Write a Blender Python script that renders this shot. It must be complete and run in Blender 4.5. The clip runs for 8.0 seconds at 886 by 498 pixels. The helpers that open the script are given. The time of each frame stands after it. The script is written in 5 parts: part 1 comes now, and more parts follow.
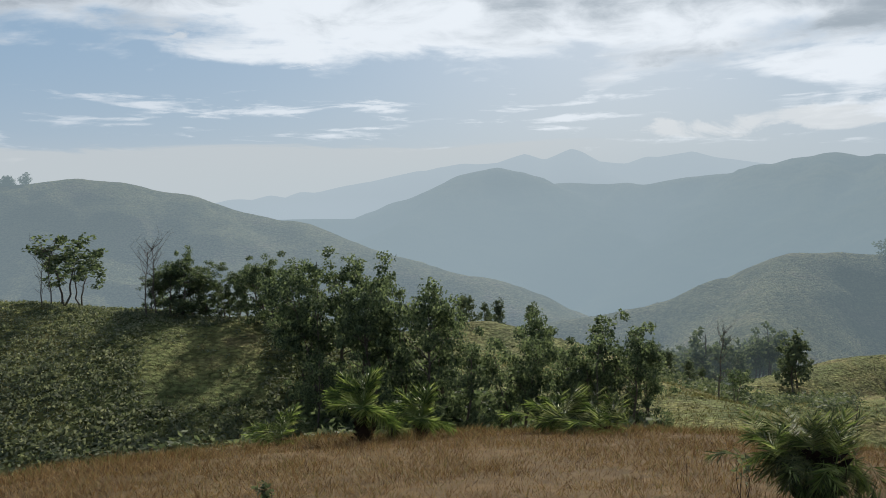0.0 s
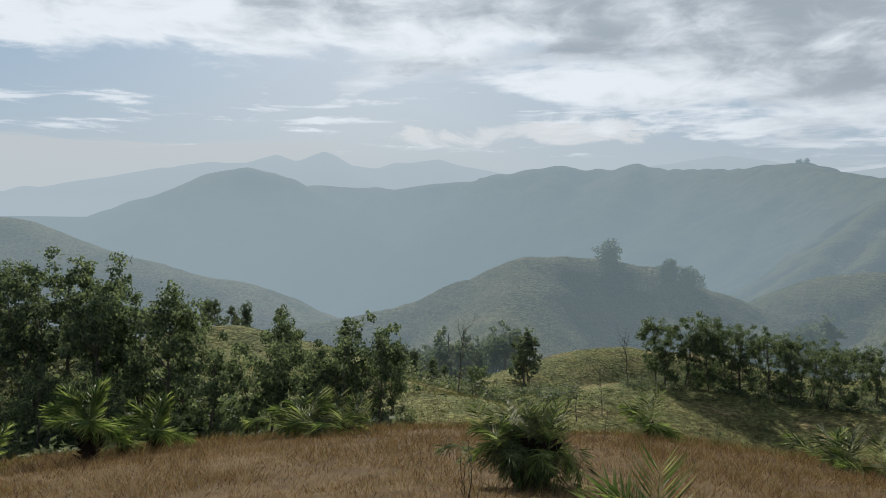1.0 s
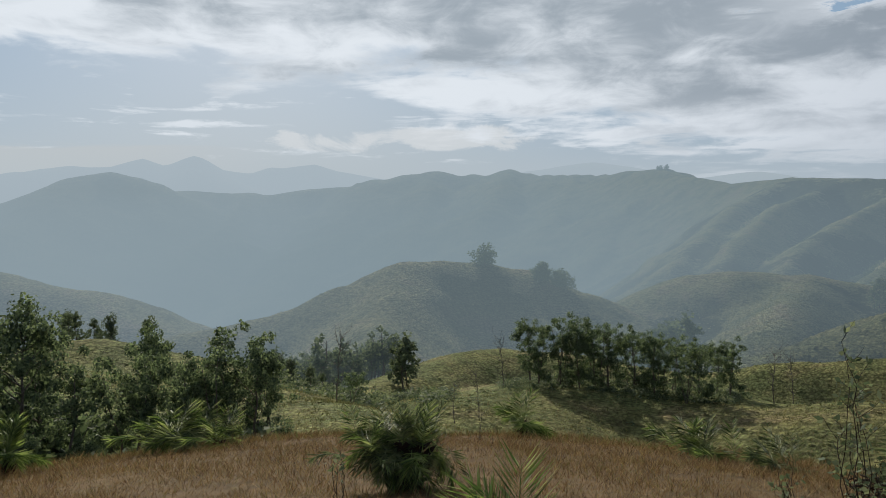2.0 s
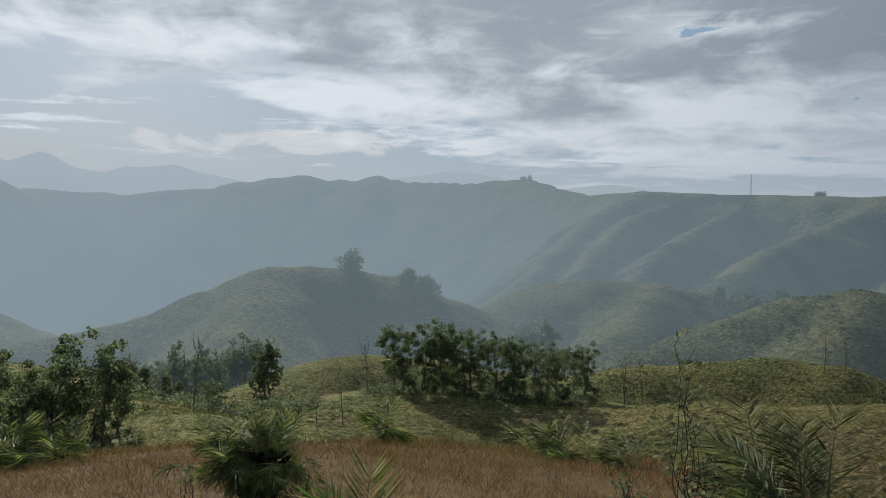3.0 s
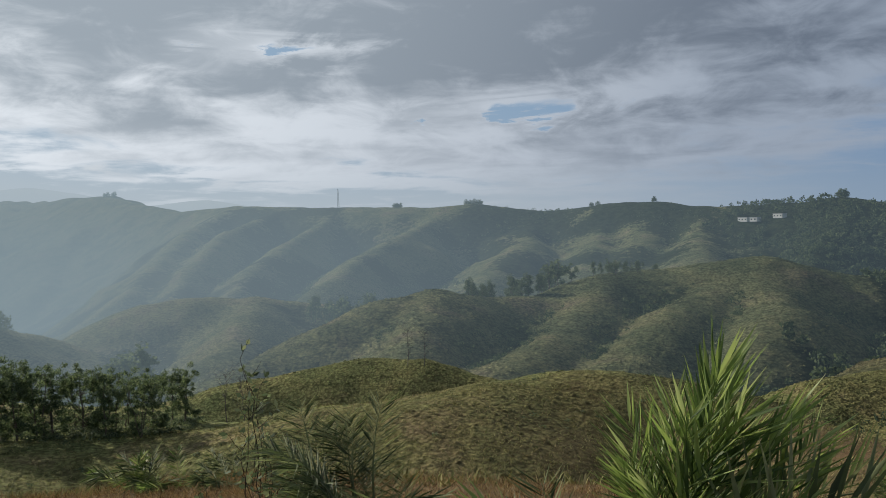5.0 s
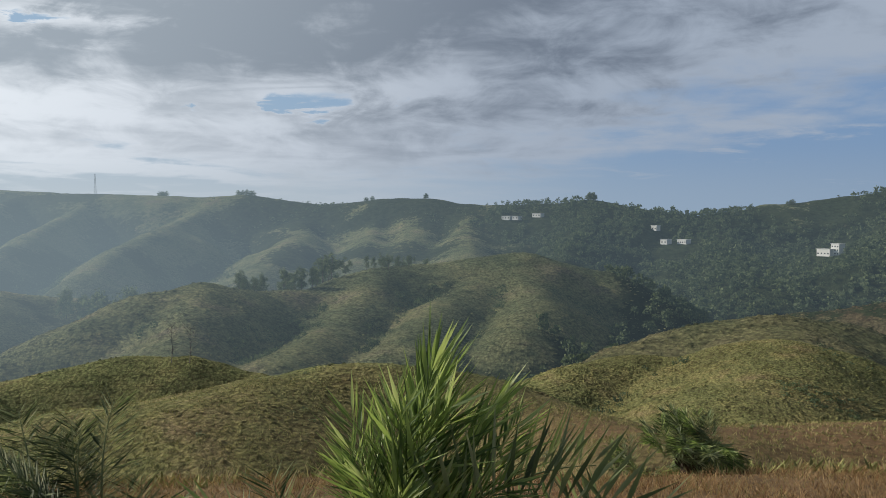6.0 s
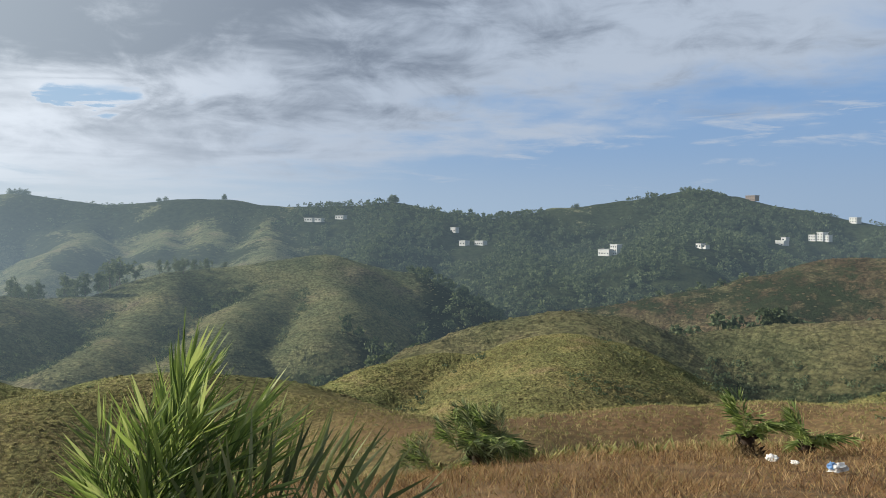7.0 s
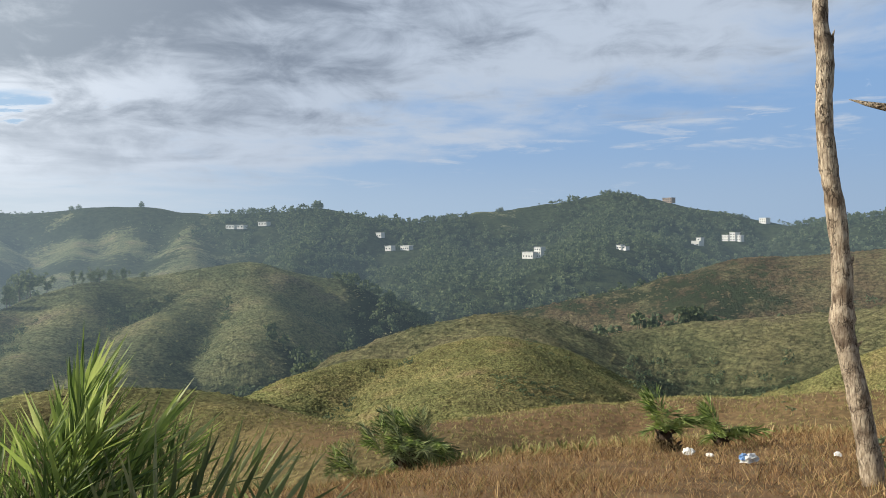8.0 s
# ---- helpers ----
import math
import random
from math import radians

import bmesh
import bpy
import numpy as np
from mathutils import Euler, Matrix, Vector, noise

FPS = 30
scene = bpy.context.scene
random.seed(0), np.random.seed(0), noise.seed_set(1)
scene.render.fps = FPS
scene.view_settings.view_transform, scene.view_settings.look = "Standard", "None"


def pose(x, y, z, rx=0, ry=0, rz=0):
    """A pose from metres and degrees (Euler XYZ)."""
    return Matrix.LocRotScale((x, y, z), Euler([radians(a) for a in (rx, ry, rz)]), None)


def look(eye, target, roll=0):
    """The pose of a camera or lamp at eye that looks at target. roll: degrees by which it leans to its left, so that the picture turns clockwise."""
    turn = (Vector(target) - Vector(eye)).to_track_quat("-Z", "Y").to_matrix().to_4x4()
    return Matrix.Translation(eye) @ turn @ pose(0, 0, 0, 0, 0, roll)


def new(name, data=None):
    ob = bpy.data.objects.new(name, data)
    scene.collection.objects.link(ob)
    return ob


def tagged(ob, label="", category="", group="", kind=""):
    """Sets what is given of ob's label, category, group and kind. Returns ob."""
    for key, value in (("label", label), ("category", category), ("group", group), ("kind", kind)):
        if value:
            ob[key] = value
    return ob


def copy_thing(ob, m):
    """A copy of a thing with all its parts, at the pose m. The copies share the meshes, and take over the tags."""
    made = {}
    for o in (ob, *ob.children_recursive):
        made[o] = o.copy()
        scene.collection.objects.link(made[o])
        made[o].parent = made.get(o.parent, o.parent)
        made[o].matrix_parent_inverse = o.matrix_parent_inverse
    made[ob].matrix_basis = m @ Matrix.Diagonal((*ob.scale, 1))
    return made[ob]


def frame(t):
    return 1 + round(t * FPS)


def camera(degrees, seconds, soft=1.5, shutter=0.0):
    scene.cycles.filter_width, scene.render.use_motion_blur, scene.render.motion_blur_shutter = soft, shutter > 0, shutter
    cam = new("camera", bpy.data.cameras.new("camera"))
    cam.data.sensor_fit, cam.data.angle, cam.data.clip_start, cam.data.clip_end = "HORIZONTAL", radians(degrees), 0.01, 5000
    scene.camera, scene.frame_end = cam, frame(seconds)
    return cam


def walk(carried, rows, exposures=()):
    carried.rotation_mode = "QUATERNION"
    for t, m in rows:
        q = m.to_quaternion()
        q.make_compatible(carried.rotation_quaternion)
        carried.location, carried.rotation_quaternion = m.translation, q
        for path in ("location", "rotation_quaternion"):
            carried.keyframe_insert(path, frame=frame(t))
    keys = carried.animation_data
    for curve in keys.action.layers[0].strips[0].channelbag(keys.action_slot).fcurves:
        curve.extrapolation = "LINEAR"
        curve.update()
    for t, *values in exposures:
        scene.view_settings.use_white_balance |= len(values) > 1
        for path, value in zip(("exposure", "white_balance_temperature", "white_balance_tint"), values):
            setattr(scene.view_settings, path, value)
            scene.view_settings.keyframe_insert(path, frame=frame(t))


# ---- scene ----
# A hilltop: one turns on the spot and carries the camera at arm's length.
cam = camera(58.6, 8.0, soft=0.7)
ARM, EYE = 0.55, 1.55
# seconds, heading, pitch, roll
ROWS = [
    (0.0, 0.00, -3.08, 1.51),
    (0.5, -9.63, -3.21, 0.67),
    (1.0, -17.82, -3.14, 0.04),
    (1.5, -23.35, -3.00, -0.19),
    (1.7, -24.66, -2.99, -0.08),
    (2.8, -33.97, -2.17, -0.01),
    (3.0, -36.27, -2.29, -0.89),
    (3.5, -42.50, -2.10, -1.02),
    (4.0, -49.06, -1.77, -0.61),
    (4.2, -52.42, -1.67, 0.10),
    (5.3, -69.59, -1.42, 0.92),
    (5.5, -72.75, -1.60, 0.49),
    (6.0, -81.23, -1.95, -0.06),
    (6.5, -89.61, -2.18, -0.23),
    (7.0, -95.45, -1.78, -0.14),
    (7.5, -99.40, -1.51, 0.27),
    (8.0, -100.84, -1.45, 0.63),
]
walk(cam, [(t, pose(-ARM * math.sin(radians(yaw)), ARM * math.cos(radians(yaw)), EYE, 90 + pitch, roll, yaw))
           for t, yaw, pitch, roll in ROWS],
     exposures=((0.0, -0.06, 6280, 10), (1.5, -0.14, 6280, 10), (3.5, -0.28, 6280, 10), (4.5, -0.2, 6280, 10), (5.5, -0.1, 6330, 10), (6.0, 0.04, 6370, 10), (6.5, 0.24, 6400, 10), (8.0, 0.57, 6530, 10)))

# ---- light ----
SUN_BEARING, SUN_HEIGHT = 13.0, 27.0        # degrees to the right of +y, and above the horizon


class Nodes:
    """A short way of writing node trees."""

    def __init__(self, tree):
        self.tree = tree
        tree.nodes.clear()

    def add(self, kind, inputs=None, **props):
        n = self.tree.nodes.new(kind)
        for key, value in props.items():
            setattr(n, key, value)
        for key, value in (inputs or {}).items():
            self.put(n, key, value)
        return n

    def put(self, n, key, value):
        socket = n.inputs[key]
        if isinstance(value, bpy.types.NodeSocket):
            self.tree.links.new(value, socket)
        elif isinstance(value, bpy.types.Node):
            self.tree.links.new(value.outputs[0], socket)
        else:
            socket.default_value = value

    def math(self, op, a, b=0.0, c=0.0, clamp=False):
        return self.add("ShaderNodeMath", {0: a, 1: b, 2: c}, operation=op, use_clamp=clamp).outputs[0]

    def vmath(self, op, a, b=(0, 0, 0)):
        return self.add("ShaderNodeVectorMath", {0: a, 1: b}, operation=op).outputs[0]

    def noise(self, vector, scale, detail=4.0, rough=0.55, distortion=0.0, dims="3D"):
        return self.add("ShaderNodeTexNoise", {"Vector": vector, "Scale": scale, "Detail": detail, "Roughness": rough,
                                               "Distortion": distortion}, noise_dimensions=dims).outputs[0]

    def fit(self, value, a, b, c=0.0, d=1.0, smooth=True):
        return self.add("ShaderNodeMapRange", {0: value, 1: a, 2: b, 3: c, 4: d},
                        interpolation_type="SMOOTHSTEP" if smooth else "LINEAR").outputs[0]

    def mix(self, fac, a, b, blend="MIX"):
        n = self.add("ShaderNodeMix", data_type="RGBA", blend_type=blend)
        self.put(n, 0, fac), self.put(n, 6, a), self.put(n, 7, b)
        return n.outputs[2]

    def ramp(self, fac, stops, interp="LINEAR"):
        n = self.add("ShaderNodeValToRGB", {0: fac})
        n.color_ramp.interpolation = interp
        while len(n.color_ramp.elements) < len(stops):
            n.color_ramp.elements.new(0.5)
        for e, (at, colour) in zip(n.color_ramp.elements, stops):
            e.position, e.color = at, (colour if len(colour) == 4 else (*colour, 1)) if not isinstance(colour, float) else (colour, colour, colour, 1)
        return n.outputs[0]


def build_world():
    world = bpy.data.worlds.new("sky")
    scene.world = world
    world.use_nodes = True
    n = Nodes(world.node_tree)
    way = n.add("ShaderNodeTexCoord").outputs["Generated"]
    s = n.add("ShaderNodeSeparateXYZ", {0: way})
    x, y, z = s.outputs
    bearing = n.math("MULTIPLY", n.math("ARCTAN2", x, y), 57.2958)
    height = n.math("MULTIPLY", n.math("ARCSINE", z), 57.2958)
    sky = n.add("ShaderNodeTexSky", sky_type="NISHITA", sun_disc=False, sun_elevation=radians(SUN_HEIGHT),
                sun_rotation=radians(SUN_BEARING), air_density=1.0, dust_density=2.0, ozone_density=1.5).outputs[0]
    # towards the sun
    sunward = n.add("ShaderNodeVectorMath", {0: way, 1: (math.sin(radians(SUN_BEARING)) * math.cos(radians(SUN_HEIGHT)),
                    math.cos(radians(SUN_BEARING)) * math.cos(radians(SUN_HEIGHT)), math.sin(radians(SUN_HEIGHT)))},
                    operation="DOT_PRODUCT").outputs["Value"]
    glow_wide = n.fit(sunward, 0.0, 0.8)
    clear = n.mix(0.86, n.mix(1.0, sky, (0.085, 0.085, 0.085, 1), "MULTIPLY"), n.mix(glow_wide, (0.155, 0.275, 0.48, 1), (0.30, 0.435, 0.58, 1)))
    glow = n.fit(sunward, 0.2, 1.0)
    # whitish air near the horizon, thicker towards the sun
    low = n.math("POWER", n.fit(height, 12.0, -1.0, 0, 1, False), 1.6)
    air = n.ramp(n.fit(bearing, -40, 140, 0, 1, False), [(0.0, (0.55, 0.595, 0.61)), (0.22, (0.54, 0.60, 0.62)), (0.50, (0.50, 0.565, 0.605)), (0.62, (0.44, 0.50, 0.55)), (0.74, (0.285, 0.37, 0.47)), (0.95, (0.225, 0.31, 0.425))])
    clear = n.mix(n.math("MULTIPLY", low, 0.95), clear, air)
    # one deck of cloud seen from below, on a level sheet
    level = n.math("ADD", n.math("MAXIMUM", z, 0.0), 0.06)
    sheet = n.add("ShaderNodeCombineXYZ", {0: n.math("DIVIDE", x, level), 1: n.math("DIVIDE", y, level), 2: 0.0}).outputs[0]
    big = n.noise(sheet, 0.5, 3.0, 0.5, 0.4)
    fine = n.noise(n.vmath("ADD", sheet, (3.7, 1.2, 0)), 1.2, 6.0, 0.55, 0.4)
    puff = n.noise(n.vmath("MULTIPLY", way, (11.0, 11.0, 27.0)), 1.0, 8.0, 0.6, 0.5)
    wisp = n.noise(n.vmath("MULTIPLY", way, (8.0, 8.0, 60.0)), 1.0, 5.0, 0.6, 0.4)
    streak = n.noise(n.vmath("MULTIPLY", way, (6.0, 6.0, 52.0)), 1.0, 7.0, 0.6, 0.7)
    edge = n.math("MULTIPLY", n.ramp(n.fit(bearing, -40, 140, 0, 1, False),
                  [(0.0, 0.74), (0.17, 0.68), (0.26, 0.60), (0.34, 0.52), (0.40, 0.44), (0.45, 0.22), (0.62, 0.12), (0.69, 0.20),
                   (0.75, 0.42), (0.84, 0.58), (0.95, 0.78)]), 16.0)
    over = n.math("SUBTRACT", height, edge)
    body = n.math("ADD", n.math("MULTIPLY", n.math("SUBTRACT", fine, 0.5), 10.0), n.math("MULTIPLY", n.math("SUBTRACT", big, 0.5), 9.0))
    body = n.math("ADD", body, n.math("MULTIPLY", n.math("SUBTRACT", puff, 0.5), 5.0))
    depth = n.math("ADD", over, body)
    # small blue gaps in the deck: bearing, height, half widths
    for gap_b, gap_h, wide_b, wide_h in ((53.5, 13.0, 4.2, 1.1), (70.5, 8.4, 4.2, 0.8)):
        torn_b = n.math("ADD", bearing, n.math("MULTIPLY", n.math("SUBTRACT", puff, 0.5), 26.0))
        torn_h = n.math("ADD", height, n.math("MULTIPLY", n.math("SUBTRACT", streak, 0.5), 5.0))
        off = n.math("ADD", n.math("POWER", n.math("ABSOLUTE", n.math("DIVIDE", n.math("SUBTRACT", torn_b, gap_b), wide_b)), 2.0),
                     n.math("POWER", n.math("ABSOLUTE", n.math("DIVIDE", n.math("SUBTRACT", torn_h, gap_h), wide_h)), 2.0))
        ragged = n.math("MULTIPLY", n.fit(n.math("ADD", n.math("MULTIPLY", streak, 0.6), n.math("MULTIPLY", puff, 0.4)), 0.36, 0.62, 0.3, 1.0), 12.0)
        depth = n.math("SUBTRACT", depth, n.math("MULTIPLY", n.math("EXPONENT", n.math("MULTIPLY", off, -0.8)), ragged))
    deck = n.fit(depth, n.fit(glow, 0.0, 0.6, -3.0, -0.8), n.fit(glow, 0.0, 0.6, 2.5, 1.6))
    # thin places in the deck let the sun through, thick ones are grey
    uneven = n.noise(n.vmath("ADD", sheet, (11.3, 4.2, 0)), 0.8, 4.0, 0.5, 0.5)
    thick = n.math("ADD", n.math("MULTIPLY", depth, 0.11), n.math("MULTIPLY", n.math("SUBTRACT", uneven, 0.5), 2.6))
    thick = n.math("ADD", thick, n.math("MULTIPLY", n.math("SUBTRACT", streak, 0.5), 0.7))
    thick = n.math("ADD", thick, n.math("MULTIPLY", n.math("SUBTRACT", big, 0.5), -2.4))
    thick = n.fit(n.math("ADD", thick, n.math("MULTIPLY", n.math("SUBTRACT", puff, 0.5), 2.4)), -0.2, 1.5)
    thick = n.math("MULTIPLY", thick, n.fit(height, 2.5, 9.0, 0.35, 1.0))
    bright = n.mix(glow, (0.345, 0.40, 0.48, 1), (0.88, 0.92, 0.95, 1))
    dark = n.mix(glow, (0.145, 0.178, 0.232, 1), (0.40, 0.455, 0.50, 1))
    cloud = n.mix(thick, bright, dark)
    # small flat clouds under the deck
    flat = n.fit(n.math("ADD", n.math("ADD", n.math("MULTIPLY", wisp, 0.75), n.math("MULTIPLY", puff, 0.25)), n.math("MULTIPLY", n.math("ABSOLUTE", n.math("SUBTRACT", height, 6.2)), -0.03)), 0.50, 0.62)
    sky_all = n.mix(n.math("MULTIPLY", flat, 0.8), clear, bright)
    # a row of low heaped clouds towards the sun
    row = n.math("EXPONENT", n.math("MULTIPLY", n.math("ADD", n.math("POWER", n.math("ABSOLUTE", n.math("DIVIDE", n.math("SUBTRACT", bearing, 27.0), 15.0)), 2.0),
                 n.math("POWER", n.math("ABSOLUTE", n.math("DIVIDE", n.math("SUBTRACT", height, 5.1), 0.9)), 2.0)), -1.0))
    heap = n.fit(n.math("ADD", puff, n.math("MULTIPLY", row, 0.30)), 0.66, 0.78)
    sky_all = n.mix(n.math("MULTIPLY", heap, 0.8), sky_all, (0.76, 0.78, 0.78, 1))
    bank = n.fit(n.math("ADD", height, n.math("MULTIPLY", n.math("SUBTRACT", streak, 0.5), 2.2)), 4.7, 4.2)
    bank = n.math("MULTIPLY", bank, n.fit(bearing, 16.0, 4.0, 0.0, 0.75))
    sky_all = n.mix(bank, sky_all, (0.60, 0.625, 0.625, 1))
    sky_all = n.mix(deck, sky_all, cloud)
    haze = n.fit(height, 5.5, 0.5)
    sky_all = n.mix(n.math("MULTIPLY", haze, 0.85), sky_all, air)
    bg = n.add("ShaderNodeBackground", {"Color": sky_all, "Strength": 1.0})
    n.add("ShaderNodeOutputWorld", {0: bg})


build_world()
sun = new("sun", bpy.data.lights.new("sun", "SUN"))
sun.data.energy, sun.data.angle, sun.data.color = 4.6, radians(2.0), (1.0, 0.92, 0.77)
sun.matrix_world = look((0, 0, 300), (-math.sin(radians(SUN_BEARING)) * math.cos(radians(SUN_HEIGHT)),
                        -math.cos(radians(SUN_BEARING)) * math.cos(radians(SUN_HEIGHT)), 300 - math.sin(radians(SUN_HEIGHT))))


# ---- materials ----
def material(name):
    m = bpy.data.materials.new(name)
    m.use_nodes = True
    return m, Nodes(m.node_tree)


def finish(n, bsdf):
    n.add("ShaderNodeOutputMaterial", {"Surface": bsdf})


def grass_material():
    """Hill grass: dry brown on the near top, green with dry patches beyond, tussocks in the relief."""
    m, n = material("hill_grass")
    at = n.add("ShaderNodeNewGeometry").outputs["Position"]
    dry = n.add("ShaderNodeAttribute", attribute_name="dry").outputs["Fac"]
    large = n.noise(at, 0.02, 4.0)
    patch = n.noise(at, 0.10, 5.0, 0.65)
    bent = n.vmath("ADD", at, n.vmath("MULTIPLY", n.add("ShaderNodeTexNoise", {"Vector": at, "Scale": 0.8, "Detail": 3.0}).outputs["Color"], (1.2, 1.2, 1.2)))
    tussock = n.add("ShaderNodeTexVoronoi", {"Vector": bent, "Scale": 0.95}, feature="F1")
    dome = n.math("SUBTRACT", 1.0, tussock.outputs["Distance"])
    small = n.noise(at, 3.5, 4.0, 0.7)
    green = n.ramp(patch, [(0.3, (0.155, 0.19, 0.076)), (0.45, (0.25, 0.285, 0.108)), (0.56, (0.335, 0.335, 0.13)), (0.70, (0.39, 0.31, 0.165))])
    straw = n.ramp(patch, [(0.3, (0.085, 0.050, 0.027)), (0.55, (0.145, 0.088, 0.046)), (0.75, (0.20, 0.132, 0.068))])
    share = n.math("ADD", dry, n.math("MULTIPLY", n.math("SUBTRACT", large, 0.52), 0.8), clamp=True)
    base = n.mix(share, green, straw)
    one = n.math("FRACT", n.math("MULTIPLY", n.add("ShaderNodeSeparateColor", {0: tussock.outputs["Color"]}).outputs[0], 7.0))
    base = n.mix(n.math("MULTIPLY", one, 0.3), base, n.mix(1.0, base, (0.55, 0.52, 0.55, 1), "MULTIPLY"))
    # pale blades, painted highlight at the heart of a tuft; dark thatch, painted shade between
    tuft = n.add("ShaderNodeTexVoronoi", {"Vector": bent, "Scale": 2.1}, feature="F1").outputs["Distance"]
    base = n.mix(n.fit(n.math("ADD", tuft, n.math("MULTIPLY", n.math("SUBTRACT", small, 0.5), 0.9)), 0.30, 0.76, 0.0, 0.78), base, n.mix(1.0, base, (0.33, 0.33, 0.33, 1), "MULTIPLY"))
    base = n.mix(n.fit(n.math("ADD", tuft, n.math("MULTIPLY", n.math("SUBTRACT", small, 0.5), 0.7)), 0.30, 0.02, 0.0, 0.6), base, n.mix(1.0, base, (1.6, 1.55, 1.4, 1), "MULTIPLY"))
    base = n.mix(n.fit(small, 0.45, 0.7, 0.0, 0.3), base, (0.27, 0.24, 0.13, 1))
    # dark bands along the contours paint the shade of ledges
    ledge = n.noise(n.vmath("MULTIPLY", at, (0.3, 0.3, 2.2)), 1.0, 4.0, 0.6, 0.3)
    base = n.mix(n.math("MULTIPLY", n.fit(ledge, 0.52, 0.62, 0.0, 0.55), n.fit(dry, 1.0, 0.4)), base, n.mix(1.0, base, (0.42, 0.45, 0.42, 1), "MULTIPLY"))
    thatch = n.noise(n.vmath("MULTIPLY", at, (1.0, 1.0, 0.3)), 22.0, 4.0, 0.7, 1.5)
    base = n.mix(n.math("MULTIPLY", n.fit(thatch, 0.4, 0.62), n.math("MULTIPLY", share, 0.6)), base, (0.23, 0.15, 0.085, 1))
    bump = n.add("ShaderNodeBump", {"Strength": n.fit(dry, 0.3, 1.0, 1.0, 0.22), "Distance": 0.6, "Height": n.math("SUBTRACT", n.math("ADD", n.math("MULTIPLY", dome, 0.3), n.math("ADD", n.math("MULTIPLY", n.noise(at, 1.1, 5.0, 0.75), 0.8), n.math("MULTIPLY", small, 0.45))), n.math("MULTIPLY", tuft, 0.3))})
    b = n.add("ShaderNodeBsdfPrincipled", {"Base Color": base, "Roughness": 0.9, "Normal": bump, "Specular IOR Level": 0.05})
    finish(n, b)
    return m


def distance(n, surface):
    """Paints morning haze onto a far surface as emission, most of it towards the sun."""
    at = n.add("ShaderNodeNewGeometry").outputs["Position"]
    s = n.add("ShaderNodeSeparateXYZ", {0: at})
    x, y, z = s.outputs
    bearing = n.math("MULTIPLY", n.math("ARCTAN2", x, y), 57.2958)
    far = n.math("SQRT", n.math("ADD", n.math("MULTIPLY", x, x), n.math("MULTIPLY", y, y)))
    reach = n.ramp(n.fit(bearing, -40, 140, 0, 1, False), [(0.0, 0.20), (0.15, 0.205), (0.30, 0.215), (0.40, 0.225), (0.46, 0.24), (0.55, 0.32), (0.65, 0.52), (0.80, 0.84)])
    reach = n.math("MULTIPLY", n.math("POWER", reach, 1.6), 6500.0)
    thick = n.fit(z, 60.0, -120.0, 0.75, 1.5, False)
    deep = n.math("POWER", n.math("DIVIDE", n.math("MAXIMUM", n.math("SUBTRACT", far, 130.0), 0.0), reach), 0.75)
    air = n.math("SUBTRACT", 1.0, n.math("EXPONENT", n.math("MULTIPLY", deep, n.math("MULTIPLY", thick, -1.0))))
    near_haze = n.mix(n.fit(bearing, 30, 95), n.mix(n.fit(bearing, -5, 28), (0.305, 0.38, 0.415, 1), (0.268, 0.342, 0.376, 1)), (0.18, 0.243, 0.287, 1))
    colour = n.mix(n.fit(far, 1700, 4200), near_haze, (0.46, 0.535, 0.58, 1))
    # the haze is emission in the surface's own shader
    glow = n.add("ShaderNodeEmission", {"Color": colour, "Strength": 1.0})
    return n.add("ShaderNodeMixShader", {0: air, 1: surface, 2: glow})


